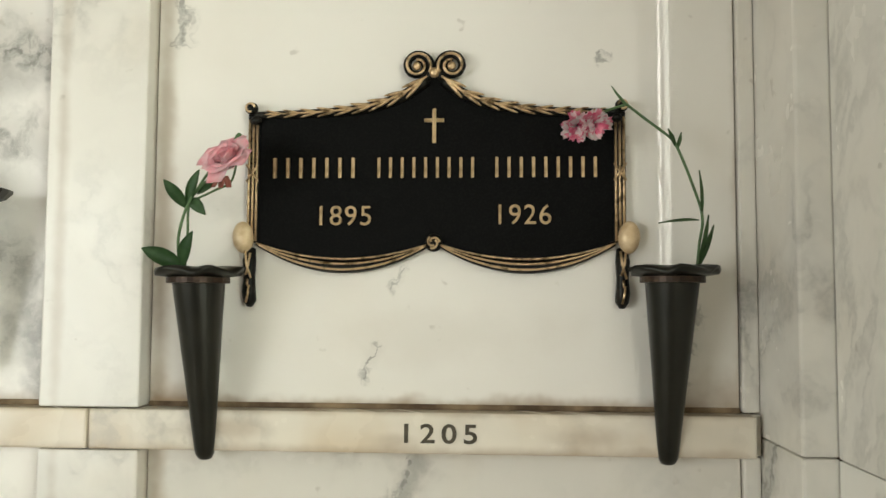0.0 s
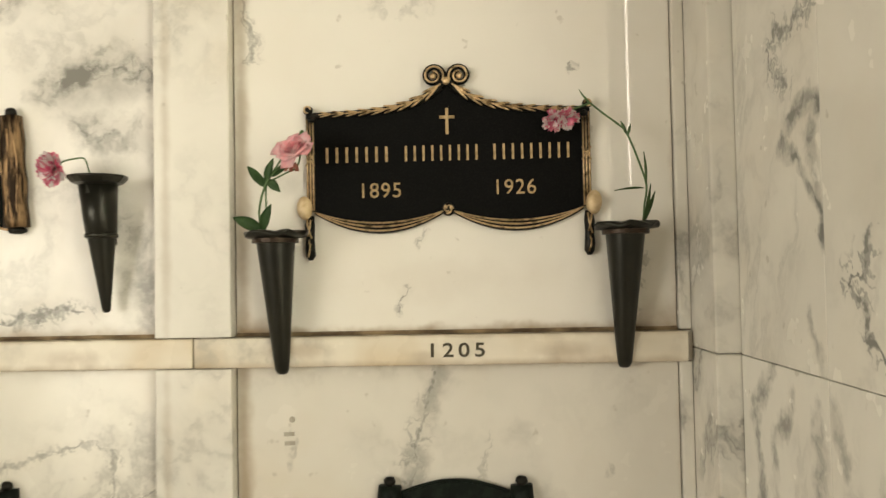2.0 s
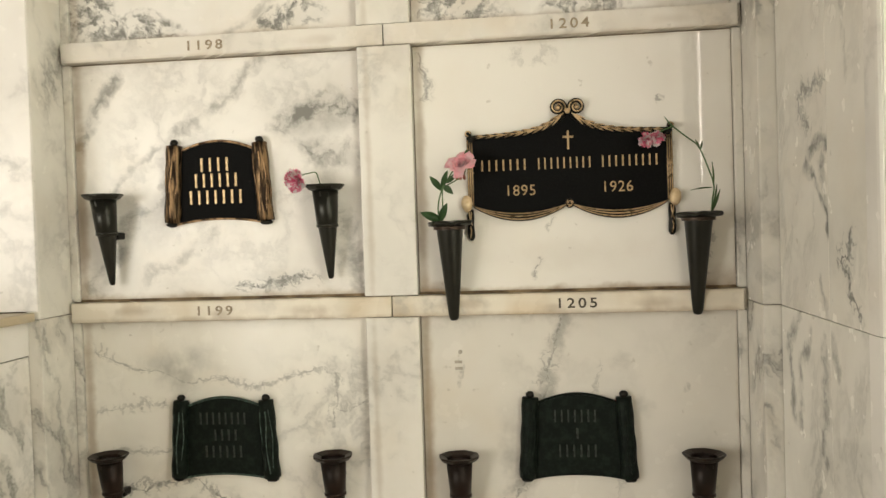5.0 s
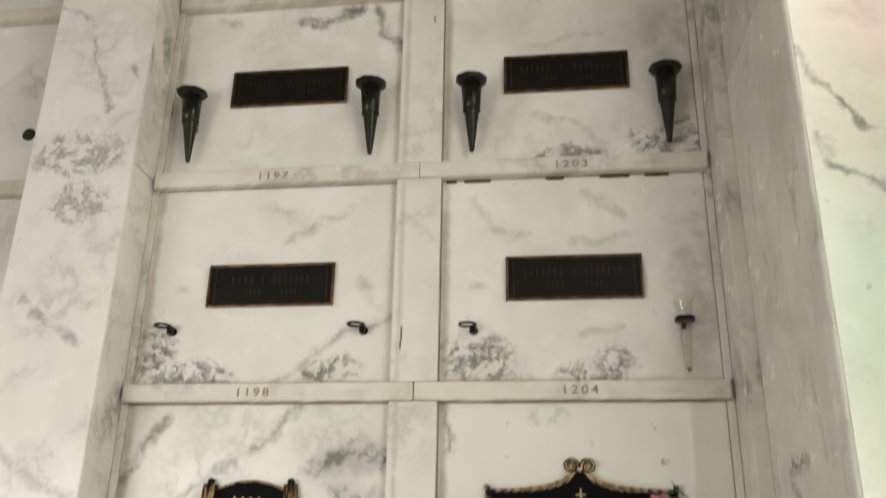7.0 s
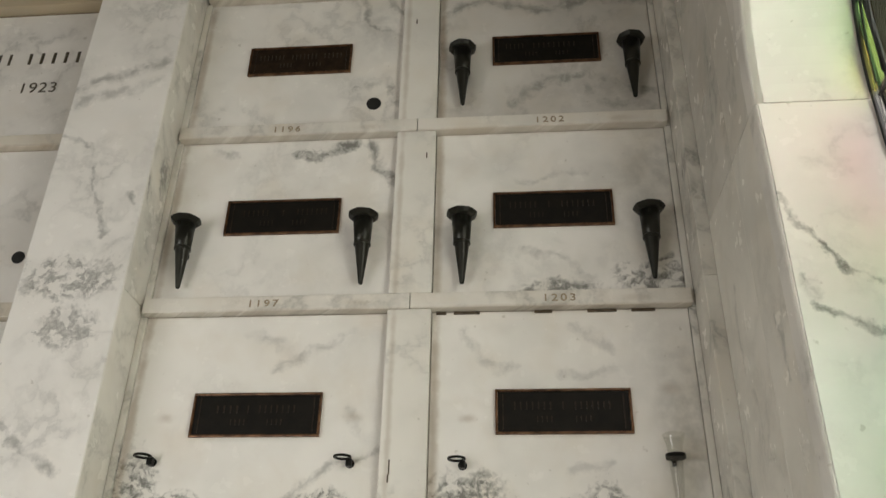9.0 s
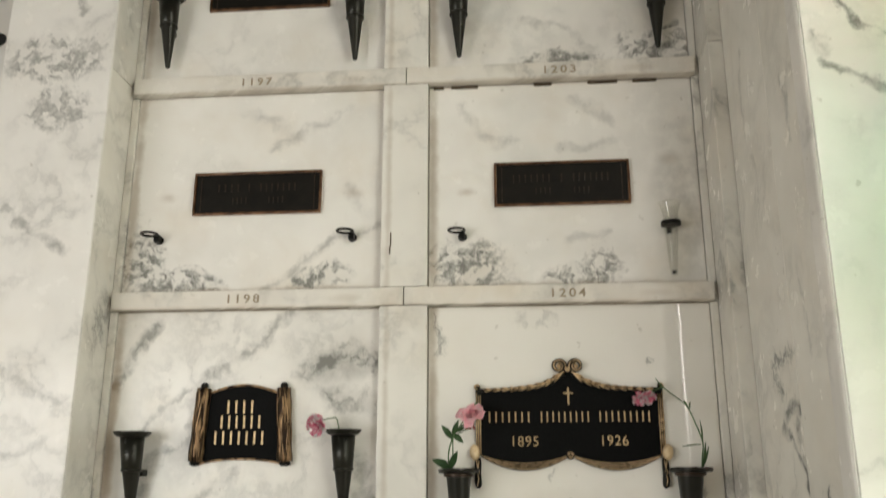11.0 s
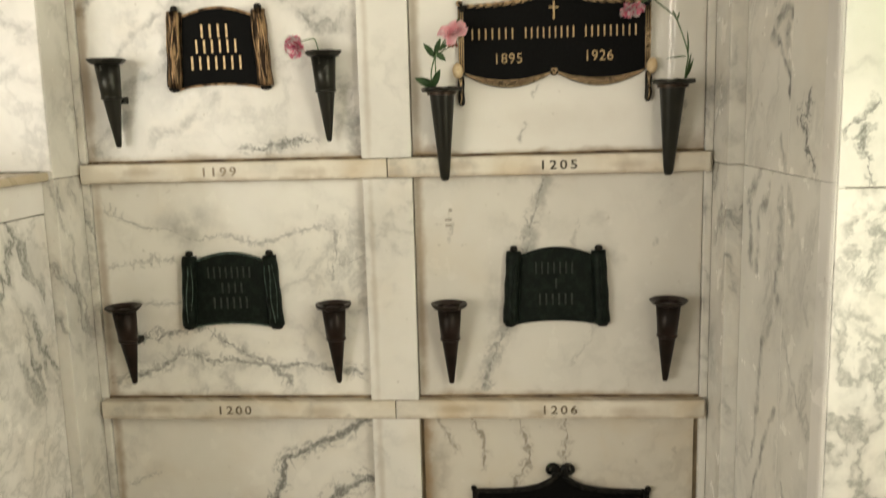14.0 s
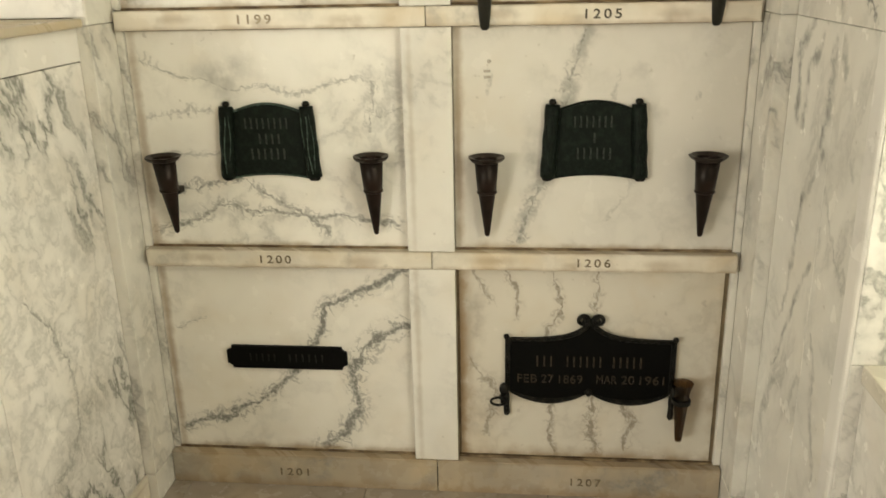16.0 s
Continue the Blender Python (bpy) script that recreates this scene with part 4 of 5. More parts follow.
for i in range(cols):
    for j in range(rows_w):
        y0 = WIN_Y1 - 0.092 - (WIN_Y1 - WIN_Y0 - 0.132) * (i + 1) / cols
        y1 = y0 + (WIN_Y1 - WIN_Y0 - 0.132) / cols
        z0 = WIN_Z0 + 0.04 + (WIN_Z1 - WIN_Z0 - 0.08) * j / rows_w
        z1 = z0 + (WIN_Z1 - WIN_Z0 - 0.08) / rows_w
        if i > 6:
            continue
        pick = M_PANE[1] if i > 2 else M_PANE[(0, 10, 10, 0, 2, 5, 2, 4, 10, 11, 10, 4)[(j + i % 2) % 12]]
        part("pane", box(bmesh.new(), 0.002, 0.006, y0 + 0.002, y1 - 0.002, z0 + 0.002, z1 - 0.002), pick, window)
# narrow border strips next to the jamb: a clear one, a tinted one and a sliver
# far strips are unseen, added clear between smoky to mirror bright lines
for y1, y0, tints in ((0.013, 0.036, (1, 1, 1, 1, 1, 1, 1, 1, 8, 9, 10, 9)), (0.040, 0.080, (0, 2, 0, 3, 0, 0, 4, 0, 9, 8, 9, 8)), (0.084, 0.090, (0, 1, 1, 0, 1, 1, 0, 1, 1, 1, 0, 1)),
                      (1.544, 1.558, (6,) * 12), (1.562, 1.622, (7,) * 12), (1.627, 1.800, (6,) * 12), (1.806, 1.850, (7,) * 12), (1.856, 1.955, (6,) * 12)):
    for j in range(rows_w):
        z0 = WIN_Z0 + 0.04 + (WIN_Z1 - WIN_Z0 - 0.08) * j / rows_w
        z1 = z0 + (WIN_Z1 - WIN_Z0 - 0.08) / rows_w
        part("border_pane", box(bmesh.new(), 0.002, 0.006, WIN_Y1 - y0, WIN_Y1 - y1, z0 + 0.002, z1 - 0.002), M_PANE[tints[j]], window)
bm = bmesh.new()
for i in range(0, cols):
    y = WIN_Y1 - 0.092 - (WIN_Y1 - WIN_Y0 - 0.132) * i / cols
    tube(bm, [(0.004, y + (0.018 if i else 0.0) * math.sin(z * 2.7 + i * 1.9), z) for z in np.linspace(WIN_Z0 + 0.03, WIN_Z1 - 0.03, 30)], 0.006, 6)
for j in range(1, rows_w):
    z = WIN_Z0 + 0.04 + (WIN_Z1 - WIN_Z0 - 0.08) * j / rows_w
    tube(bm, [(0.004, y, z + 0.02 * math.sin(y * 4.1 + j)) for y in np.linspace(WIN_Y0 + 0.03, WIN_Y1 - 0.03, 24)], 0.006, 6)
for d, r in ((-0.006, 0.008), (-0.038, 0.004), (-0.082, 0.004)):
    tube(bm, [(0.0, ARCH_Y + (ARCH_R + d) * math.cos(a), ARCH_Z + (ARCH_R + d) * math.sin(a)) for a in np.linspace(0.02, math.pi - 0.02, 41)], r, 6)
part("leading", bm, M_LEAD, window)

# floor, ceiling and the walls that close the corridor
floor = part("floor", box(bmesh.new(), -5.6, 1.6, -3.6, 0.034, -0.12, -0.006), M_GROUT)
tagged(floor, "brown marble tile floor of the corridor", "floor", kind="structure")
for i in range(9):
    for j in range(5):
        x1, y1 = 0.905 - 0.61 * i + 0.07, -0.0 - 0.66 * j
        slab("tile", max(x1 - 0.608, -5.5), x1, y1 - 0.658, y1, -0.03, 0.0, M_FLOOR, floor, 0.0015)
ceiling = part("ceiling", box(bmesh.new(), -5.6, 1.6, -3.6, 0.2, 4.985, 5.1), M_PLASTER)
tagged(ceiling, "dark brownish plaster corridor ceiling", "ceiling", kind="structure")
# unseen wall; its opening is added and sized to shape the lamp's light
wall_s = thing("wall_south", (0, 0, 0), "unseen marble wall opposite the crypts with an opening added for light", "wall", kind="structure")
slab("wall_block", -5.6, 1.6, -3.62, -3.45, 0, 0.398, M_PLAIN, wall_s)
slab("wall_block", -5.6, 1.6, -3.62, -3.45, 2.452, 4.98, M_PLAIN, wall_s)
slab("wall_block", -5.6, -4.70, -3.62, -3.45, 0.40, 2.45, M_PLAIN, wall_s)
slab("wall_block", -1.42, 1.6, -3.62, -3.45, 0.40, 2.45, M_PLAIN, wall_s)
wall_w = part("wall_west", box(bmesh.new(), -5.6, -5.3, -3.449, 0.03, 0, 4.98), M_PLAIN)
tagged(wall_w, "plain marble wall at the far end of the corridor", "wall", kind="structure")


# ---- plaques ----
def drapery_plaque(cx, cz, body_m, rim_m, line_m, boss_m, label):
    """Cast plaque with scrolls at its peak, leafy top edge, corded sides and a swag under it."""
    pl = thing("memorial_plaque", (cx, 0, cz), label, "plaque", "drapery plaques")

    def top(x):
        return 0.084 + 0.062 * math.exp(-abs(x) / 0.052)

    def swag(x, sag=0.036):
        t = (abs(x) - 0.127) / 0.127
        return -0.099 - sag * (1 - t * t)

    xs = np.linspace(-0.254, 0.254, 61)
    outline = [(x, swag(x)) for x in xs] + [(x, top(x)) for x in reversed(xs)]
    part("body", plate(bmesh.new(), outline, -0.001, -0.011), body_m, pl)
    for s in (-1, 1):
        arc = [(s * x, top(x) - 0.003) for x in np.linspace(0.012, 0.256, 40)]
        edge = part("leaf_edge", tube(bmesh.new(), [(x, -0.013, z) for x, z in arc], [0.0085 - 0.0035 * i / 39 for i in range(40)], 10), rim_m, pl, smooth=True)
        bm = bmesh.new()
        for i in range(2, 38, 4):
            (x, z), (x2, z2) = arc[i], arc[i + 1]
            ang = math.degrees(math.atan2(z2 - z, x2 - x))
            k = 1.25 - 0.65 * i / 40
            for lift, tilt, size in ((0.0042, 12, 1.0), (-0.0036, -13, 0.95), (0.0006, -2, 1.2)):
                blob(bm, (x + s * 0.003 * size, -0.0205 + 0.003 * i / 40, z + lift * k), (0.0170 * k * size, 0.0026, 0.0021 * k), (0, -(ang + s * tilt), 0), 10, 5)
        part("leaf", bm, line_m, edge, "rubbed brass leaves", True)
        # scroll at the peak
        spiral = [(s * 0.024 + s * -math.cos(a) * r, 0.1495 + math.sin(a) * r) for a, r in ((t * 2 * math.pi * 1.45 - 1.1, 0.0205 * (1 - 0.62 * t)) for t in np.linspace(0, 1, 34))]
        sc = part("scroll", tube(bmesh.new(), [(x, -0.013, z) for x, z in spiral], [0.0066 - 0.002 * i / 33 for i in range(34)], 10), rim_m, pl, smooth=True)
        bm = tube(bmesh.new(), [(x, -0.0195, z) for x, z in spiral[2:]], 0.0021, 6)
        blob(bm, (s * 0.0245, -0.018, 0.1485), (0.0062, 0.005, 0.0062))
        part("scroll_line", bm, line_m, sc, smooth=True)
        # corner, corded side, boss and tassel
        part("corner_boss", blob(blob(bmesh.new(), (s * 0.2605, -0.014, 0.091), (0.0095, 0.009, 0.009)), (s * 0.253, -0.016, 0.073), (0.008, 0.007, 0.006)), rim_m, pl, smooth=True)
        part("corner_line", tube(bmesh.new(), [(s * (0.2605 - 0.006 * math.cos(a)), -0.0215, 0.091 + 0.006 * math.sin(a)) for a in np.linspace(0, 5, 12)], 0.0018, 6), line_m, pl, smooth=True)
        xa, xb = sorted((s * 0.2485, s * 0.2655))
        bar = part("side_bar", box(bmesh.new(), xa, xb, -0.014, -0.001, -0.100, 0.084, 0.003), rim_m, pl)
        bm = bmesh.new()
        for dx in (0.2515, 0.257, 0.2625):
            tube(bm, [(s * dx, -0.0145, z) for z in (-0.098, -0.02, 0.075)], 0.0019, 6)
        for d in (-1, 1):
            tube(bm, [(s * 0.257 + d * 0.0085, -0.017, -0.014), (s * 0.257 - d * 0.0085, -0.017, 0.010)], 0.0017, 6)
        part("cord", bm, line_m, bar, smooth=True)
        part("oval_boss", blob(bmesh.new(), (s * 0.2685, -0.016, -0.093), (0.0150, 0.012, 0.0225), (0, s * 4, 0), 20, 12), boss_m, pl, "polished oval boss", True)
        tas = part("tassel", tube(bmesh.new(), [(s * 0.259, -0.009, -0.108), (s * 0.260, -0.012, -0.125), (s * 0.260, -0.010, -0.15), (s * 0.260, -0.012, -0.168), (s * 0.259, -0.010, -0.182), (s * 0.259, -0.009, -0.190)], [0.007, 0.010, 0.0085, 0.010, 0.0095, 0.004], 10), rim_m, pl, smooth=True)
        bm = bmesh.new()
        for dx, z0, z1 in ((-0.004, -0.112, -0.150), (0.003, -0.115, -0.146), (0.0, -0.152, -0.162), (0.002, -0.160, -0.184)):
            tube(bm, [(s * 0.260 + dx, -0.0195, z0), (s * 0.260 + dx * 0.4, -0.0215, (z0 + z1) / 2), (s * 0.260 - dx, -0.0185, z1)], 0.0017, 6)
        part("tassel_line", bm, line_m, tas, smooth=True)
        # swag
        xs2 = np.linspace(0.010, 0.250, 26)
        sw = part("swag", tube(bmesh.new(), [(s * x, -0.010, swag(x) + 0.001) for x in xs2], [0.004 + 0.005 * math.sin(math.pi * i / 25) for i in range(26)], 8), rim_m, pl, smooth=True)
        bm = bmesh.new()
        for sag, y in ((0.024, -0.0145), (0.031, -0.0185), (0.0385, -0.0175)):
            tube(bm, [(s * x, y, swag(x, sag)) for x in xs2], [0.0006 + 0.0013 * math.sin(math.pi * i / 25) ** 0.6 for i in range(26)], 6)
        part("swag_line", bm, line_m, sw, smooth=True)
    kn = part("knot", blob(bmesh.new(), (0.0, -0.012, -0.1), (0.0125, 0.008, 0.013)), rim_m, pl, smooth=True)
    bm = bmesh.new()
    for k in range(3):
        tube(bm, [(0.009 * math.cos(a + k * 2.1) * (1 - a / 5), -0.0205, -0.1 + 0.009 * math.sin(a + k * 2.1) * (1 - a / 5)) for a in np.linspace(0, 3.0, 9)], 0.0016, 6)
    part("knot_line", bm, line_m, kn, smooth=True)
    part("peak_ball", blob(bmesh.new(), (0, -0.018, 0.139), (0.0075, 0.006, 0.0075)), line_m, pl, smooth=True)
    return pl


plaque = drapery_plaque(0.4755, 1.899, M_BLACK, M_DARK, M_BRASS, M_CREAM, "black cast bronze plaque with brass scrolls, cords and swag")
letter_bars("letter_bar", [(-0.234, -0.104, 7), (-0.085, 0.063, 9), (0.080, 0.233, 9)], 0.0055, 0.0285, -0.0125, M_GOLD, plaque)
text_mesh("year", "1895", 0.0275, 0.0725, M_GOLD, plaque, (-0.1245, -0.012, -0.062), 0.002, 1.1)
text_mesh("year", "1926", 0.0275, 0.0725, M_GOLD, plaque, (0.1265, -0.012, -0.0605), 0.002, 1.1)
bm = bmesh.new()
box(bm, -0.0027, 0.0027, -0.0145, -0.0105, 0.040, 0.089, 0.0008)
box(bm, -0.0140, -0.0029, -0.0145, -0.0105, 0.0697, 0.0751, 0.0008)
box(bm, 0.0029, 0.0140, -0.0145, -0.0105, 0.0697, 0.0751, 0.0008)
part("cross", bm, M_GOLD, plaque, "small brass cross")

low_plaque = drapery_plaque(0.488, 0.473, M_BLACK, M_DARK, M_DARK, M_DARK, "blackened bronze plaque with scrolls and dull lettering")
letter_bars("letter_bar", [(-0.173, -0.108, 3), (-0.078, 0.045, 6), (0.066, 0.170, 5)], 0.008, 0.036, -0.0125, M_DULL, low_plaque)
for words, cx, wide, z in ((("FEB", "27", "1869"), -0.123, 0.205, -0.054), (("MAR", "20", "1961"), 0.129, 0.210, -0.052)):
    for word, a, b in zip(words, (0.0, 0.37, 0.64), (0.30, 0.56, 1.0)):
        text_mesh("date", word, 0.029, wide * (b - a), M_DULL, low_plaque, (cx + wide * ((a + b) / 2 - 0.5), -0.012, z), 0.002, 1.05)


def scroll_plaque(cx, cz, body_m, roll_m, rim_m, text_m, lines, label):
    """Plaque shaped as an unrolled sheet between two upright rolls."""
    pl = thing("memorial_plaque", (cx, 0, cz), label, "plaque", "scroll plaques")
    xs = np.linspace(-0.118, 0.118, 25)
    outline = [(x * 1.04, -0.117 + 0.014 * math.cos(x / 0.118 * math.pi / 2) ** 0.7) for x in xs]
    outline += [(x * 0.98, 0.084 + 0.028 * math.cos(x / 0.118 * math.pi / 2)) for x in reversed(xs)]
    part("body", plate(bmesh.new(), outline, -0.001, -0.010), body_m, pl)
    part("top_rim", tube(bmesh.new(), [(x * 0.98, -0.010, 0.083 + 0.028 * math.cos(x / 0.118 * math.pi / 2)) for x in xs], 0.0035, 8), rim_m, pl, smooth=True)
    part("bottom_rim", tube(bmesh.new(), [(x * 1.04, -0.009, -0.116 + 0.014 * math.cos(x / 0.118 * math.pi / 2) ** 0.7) for x in xs], 0.003, 8), rim_m, pl, smooth=True)
    for s in (-1, 1):
        pts, rad = [], []
        for t in np.linspace(0, 1, 14):
            pts.append((s * (0.133 - 0.012 * t), -0.011, -0.110 + 0.212 * t))
            rad.append(0.0225 - 0.001 * t + 0.0012 * math.sin(t * 17 + s))
        roll = part("roll", tube(bmesh.new(), pts, rad, 14), roll_m, pl, smooth=True)
        bm = bmesh.new()
        for k in range(3):
            dx = -0.013 + 0.013 * k
            tube(bm, [(s * (0.133 - 0.012 * t) + dx + 0.003 * math.sin(7 * t + k * 2), -0.011 - math.sqrt(max(0.0222 ** 2 - dx * dx, 0)), -0.10 + 0.19 * t) for t in np.linspace(0.02 * k, 0.9 + 0.02 * k, 12)], 0.0012 + 0.0006 * (k % 2), 6)
        part("roll_ridge", bm, rim_m, roll, smooth=True)
        part("knob", blob(bmesh.new(), (s * 0.121, -0.012, 0.1095), (0.011, 0.010, 0.010), rough=0.3), M_DARK, pl, smooth=True)
        part("knob", blob(bmesh.new(), (s * 0.134, -0.012, -0.1145), (0.016, 0.012, 0.008), rough=0.3), M_DARK, pl, smooth=True)
    for words, z, h in lines:
        letter_bars("letter_bar", words, z, h, -0.0115, text_m, pl)
    return pl


scroll_plaque(-0.4765, 1.892, M_BLACK, M_TRUNK, M_RIDGE, M_GOLD,
              [([(-0.055, 0.041, 4)], 0.047, 0.037), ([(-0.072, 0.064, 6)], 0.004, 0.037), ([(-0.088, 0.076, 7)], -0.042, 0.037)], "black plaque with brass bark-like rolls at both sides")
scroll_plaque(-0.485, 1.187, M_VERDI, M_VERDI, M_VERDI_EDGE, M_DULL_GREEN,
              [([(-0.075, 0.068, 8)], 0.052, 0.032), ([(-0.035, 0.042, 4)], 0.006, 0.030), ([(-0.062, 0.056, 6)], -0.040, 0.032)], "green-black patinated bronze scroll plaque with faded lettering")
scroll_plaque(0.4785, 1.188, M_VERDI, M_VERDI, M_VERDI, M_DULL_GREEN,
              [([(-0.065, 0.056, 7)], 0.052, 0.032), ([(-0.010, 0.012, 1)], 0.006, 0.028), ([(-0.055, 0.056, 6)], -0.040, 0.032)], "dark bronze scroll plaque with faded lettering")


def plain_plaque(cx, cz, words, years, body_m=M_PLATE, text_m=M_FAINT):
    pl = thing("memorial_plaque", (cx, 0, cz), "dark rectangular bronze plaque with a copper-brown edge", "plaque", "rectangular plaques")
    part("body", box(bmesh.new(), -0.199, 0.199, -0.008, -0.001, -0.063, 0.063, 0.001), body_m, pl)
    bm = bmesh.new()
    for x0, x1, z0, z1 in ((-0.207, 0.207, 0.0632, 0.071), (-0.207, 0.207, -0.071, -0.0632), (-0.207, -0.1992, -0.063, 0.063), (0.1992, 0.207, -0.063, 0.063)):
        box(bm, x0, x1, -0.013, -0.001, z0, z1, 0.0025)
    part("edge", bm, M_COPPER, pl, "copper-brown raised edge")
    for x in (-0.183, 0.183):
        part("inner_line", box(bmesh.new(), x - 0.002, x + 0.002, -0.0095, -0.0078, -0.056, 0.056), M_FAINT, pl)
    letter_bars("letter_bar", words, 0.018, 0.024, -0.0088, text_m, pl, 0.001)
    letter_bars("figure_bar", years, -0.024, 0.018, -0.0088, text_m, pl, 0.001)
    return pl


YEARS = [(-0.085, -0.028, 4), (0.032, 0.090, 4)]
plain_plaque(-0.4745, 2.6075, [(-0.135, -0.052, 4), (-0.035, -0.018, 1), (0.002, 0.130, 7)], YEARS)
plain_plaque(0.481, 2.610, [(-0.155, -0.028, 7), (-0.008, 0.010, 1), (0.030, 0.150, 7)], YEARS)
plain_plaque(-0.472, 3.333, [(-0.150, -0.048, 6), (-0.010, 0.012, 1), (0.045, 0.165, 7)], YEARS)
plain_plaque(0.482, 3.335, [(-0.155, -0.050, 6), (-0.022, -0.004, 1), (0.024, 0.150, 7)], YEARS)
plain_plaque(-0.484, 4.063, [(-0.170, -0.062, 7), (-0.040, 0.070, 7), (0.090, 0.172, 5)], YEARS, M_PLATE_BROWN, M_DULL)
plain_plaque(0.487, 4.066, [(-0.160, -0.080, 5), (-0.055, 0.120, 9)], YEARS)

cut = thing("memorial_plaque", (-0.489, 0, 0.470), "long black bronze name bar with notched corners", "plaque")
n = 0.017
part("body", plate(bmesh.new(), [(-0.200, -0.040 + n), (-0.200 + n * 0.45, -0.040 + n * 0.9), (-0.200 + n, -0.040 + n * 0.45), (-0.200 + n, -0.040), (0.200 - n, -0.040), (0.200 - n, -0.040 + n * 0.45), (0.200 - n * 0.45, -0.040 + n * 0.9), (0.200, -0.040 + n),
                                   (0.200, 0.040 - n), (0.200 - n * 0.45, 0.040 - n * 0.9), (0.200 - n, 0.040 - n * 0.45), (0.200 - n, 0.040), (-0.200 + n, 0.040), (-0.200 + n, 0.040 - n * 0.45), (-0.200 + n * 0.45, 0.040 - n * 0.9), (-0.200, 0.040 - n)], -0.001, -0.013), M_BLACK, cut)
letter_bars("letter_bar", [(-0.13, -0.03, 5), (0.0, 0.13, 6)], 0.0, 0.026, -0.0135, M_DARK, cut, 0.001)


# ---- vases ----
def cone_vase(cx, cz, body_m, label, group="cone vases", off=-0.009):
    """Cone vase with an eight-sided rim and a ring half way down, on a wall bracket; origin at the middle of its rim."""
    v = thing("wall_vase", (cx, -0.066, cz), label, "vase", group)
    prof = [(0.0045, -0.247), (0.0075, -0.243), (0.0085, -0.236), (0.0245, -0.112), (0.0255, -0.106), (0.0275, -0.104), (0.0345, -0.012)]
    lathe_part = lathe(bmesh.new(), prof, (0, 0, 0), -0.14, 28)
    part("cone", lathe_part, body_m, v, smooth=True)
    part("ring", lathe(bmesh.new(), [(0.0262, -0.110), (0.0295, -0.108), (0.0295, -0.103), (0.0275, -0.100)], (0, 0, 0), -0.14, 28), body_m, v, smooth=True)
    part("bracket", box(bmesh.new(), off, off + 0.018, 0.026, 0.064, -0.122, -0.102, 0.004), M_DARK, v)
    # eight-sided flange with an open, dark mouth
    bm = bmesh.new()
    rings = []
    for r, h in ((0.034, -0.014), (0.045, -0.010), (0.0535, -0.001), (0.0540, 0.003), (0.050, 0.003), (0.034, -0.004), (0.030, -0.030), (0.0, -0.034)):
        rings.append([bm.verts.new((r * math.cos(a) * (1.0 if k % 2 else 0.955), r * math.sin(a) * (1.0 if k % 2 else 0.955), h)) for k, a in ((k, 2 * math.pi * (k + 0.5) / 16) for k in range(16))])
    for a, b in zip(rings, rings[1:]):
        for k in range(16):
            bm.faces.new((a[k], a[(k + 1) % 16], b[(k + 1) % 16], b[k]))
    bmesh.ops.remove_doubles(bm, verts=bm.verts, dist=0.0001)
    bmesh.ops.recalc_face_normals(bm, faces=bm.faces)
    part("rim", bm, body_m, v)
    return v


for x, z, m in ((-0.782, 1.863, M_VASE), (-0.163, 1.866, M_VASE)):
    cone_vase(x, z, m, "olive-black metal cone vase beside the scroll plaque", off=0.010 if x < -0.5 else -0.009)
for x, z in ((-0.795, 1.150), (-0.167, 1.151), (0.1695, 1.148), (0.790, 1.153)):
    cone_vase(x, z, M_VASE_RED, "red-brown metal cone vase, empty, on the marble front", off=0.010 if x < -0.5 else -0.009)
for x, z in ((-0.798, 3.292), (-0.169, 3.292), (0.170, 3.286), (0.797, 3.290)):
    cone_vase(x, z, M_VASE, "dark metal cone vase, empty, high on the wall")
for x, z in ((0.167, 4.032), (0.803, 4.038)):
    cone_vase(x, z, M_VASE, "dark metal cone vase, empty, in the top row")


def smooth_vase(cx, cz, seed, label):
    """Long plain cone with a collar and a wavy leaf-like lid."""
    v = thing("wall_vase", (cx, -0.075, cz), label, "vase", "long vases")
    part("cone", lathe(bmesh.new(), [(0.005, -0.256), (0.0095, -0.254), (0.0125, -0.248), (0.0138, -0.240), (0.0345, -0.016), (0.0345, -0.008)], (0, 0, 0), -0.17, 32), M_VASE, v, smooth=True)
    part("collar", lathe(bmesh.new(), [(0.036, -0.0165), (0.0415, -0.016), (0.0415, -0.0085), (0.036, -0.008)], (0, 0, 0), -0.05, 32), M_COLLAR, v, "brown metal collar")

    def ruffle(a, i):
        k = (0.3, 1.0, 1.0, 0.4, 0.2)[i]
        return 1 + k * 0.05 * math.sin(5 * a + seed), k * 0.0035 * math.sin(6 * a + seed * 2) + k * 0.0015 * math.sin(11 * a)

    part("lid", lathe(bmesh.new(), [(0.036, -0.008), (0.056, -0.003), (0.0575, 0.0015), (0.040, 0.0055), (0.012, 0.006)], (0, 0, 0), 0, 40, ruffle), M_VASE, v, "wavy dark lid", True)
    part("bracket", box(bmesh.new(), -0.010, 0.010, 0.030, 0.073, -0.125, -0.085, 0.003), M_DARK, v)
    return v


smooth_vase(0.1650, 1.756, 0.3, "long olive-black cone vase holding a pink bloom")
smooth_vase(0.7895, 1.759, 2.0, "long olive-black cone vase holding a bent carnation")


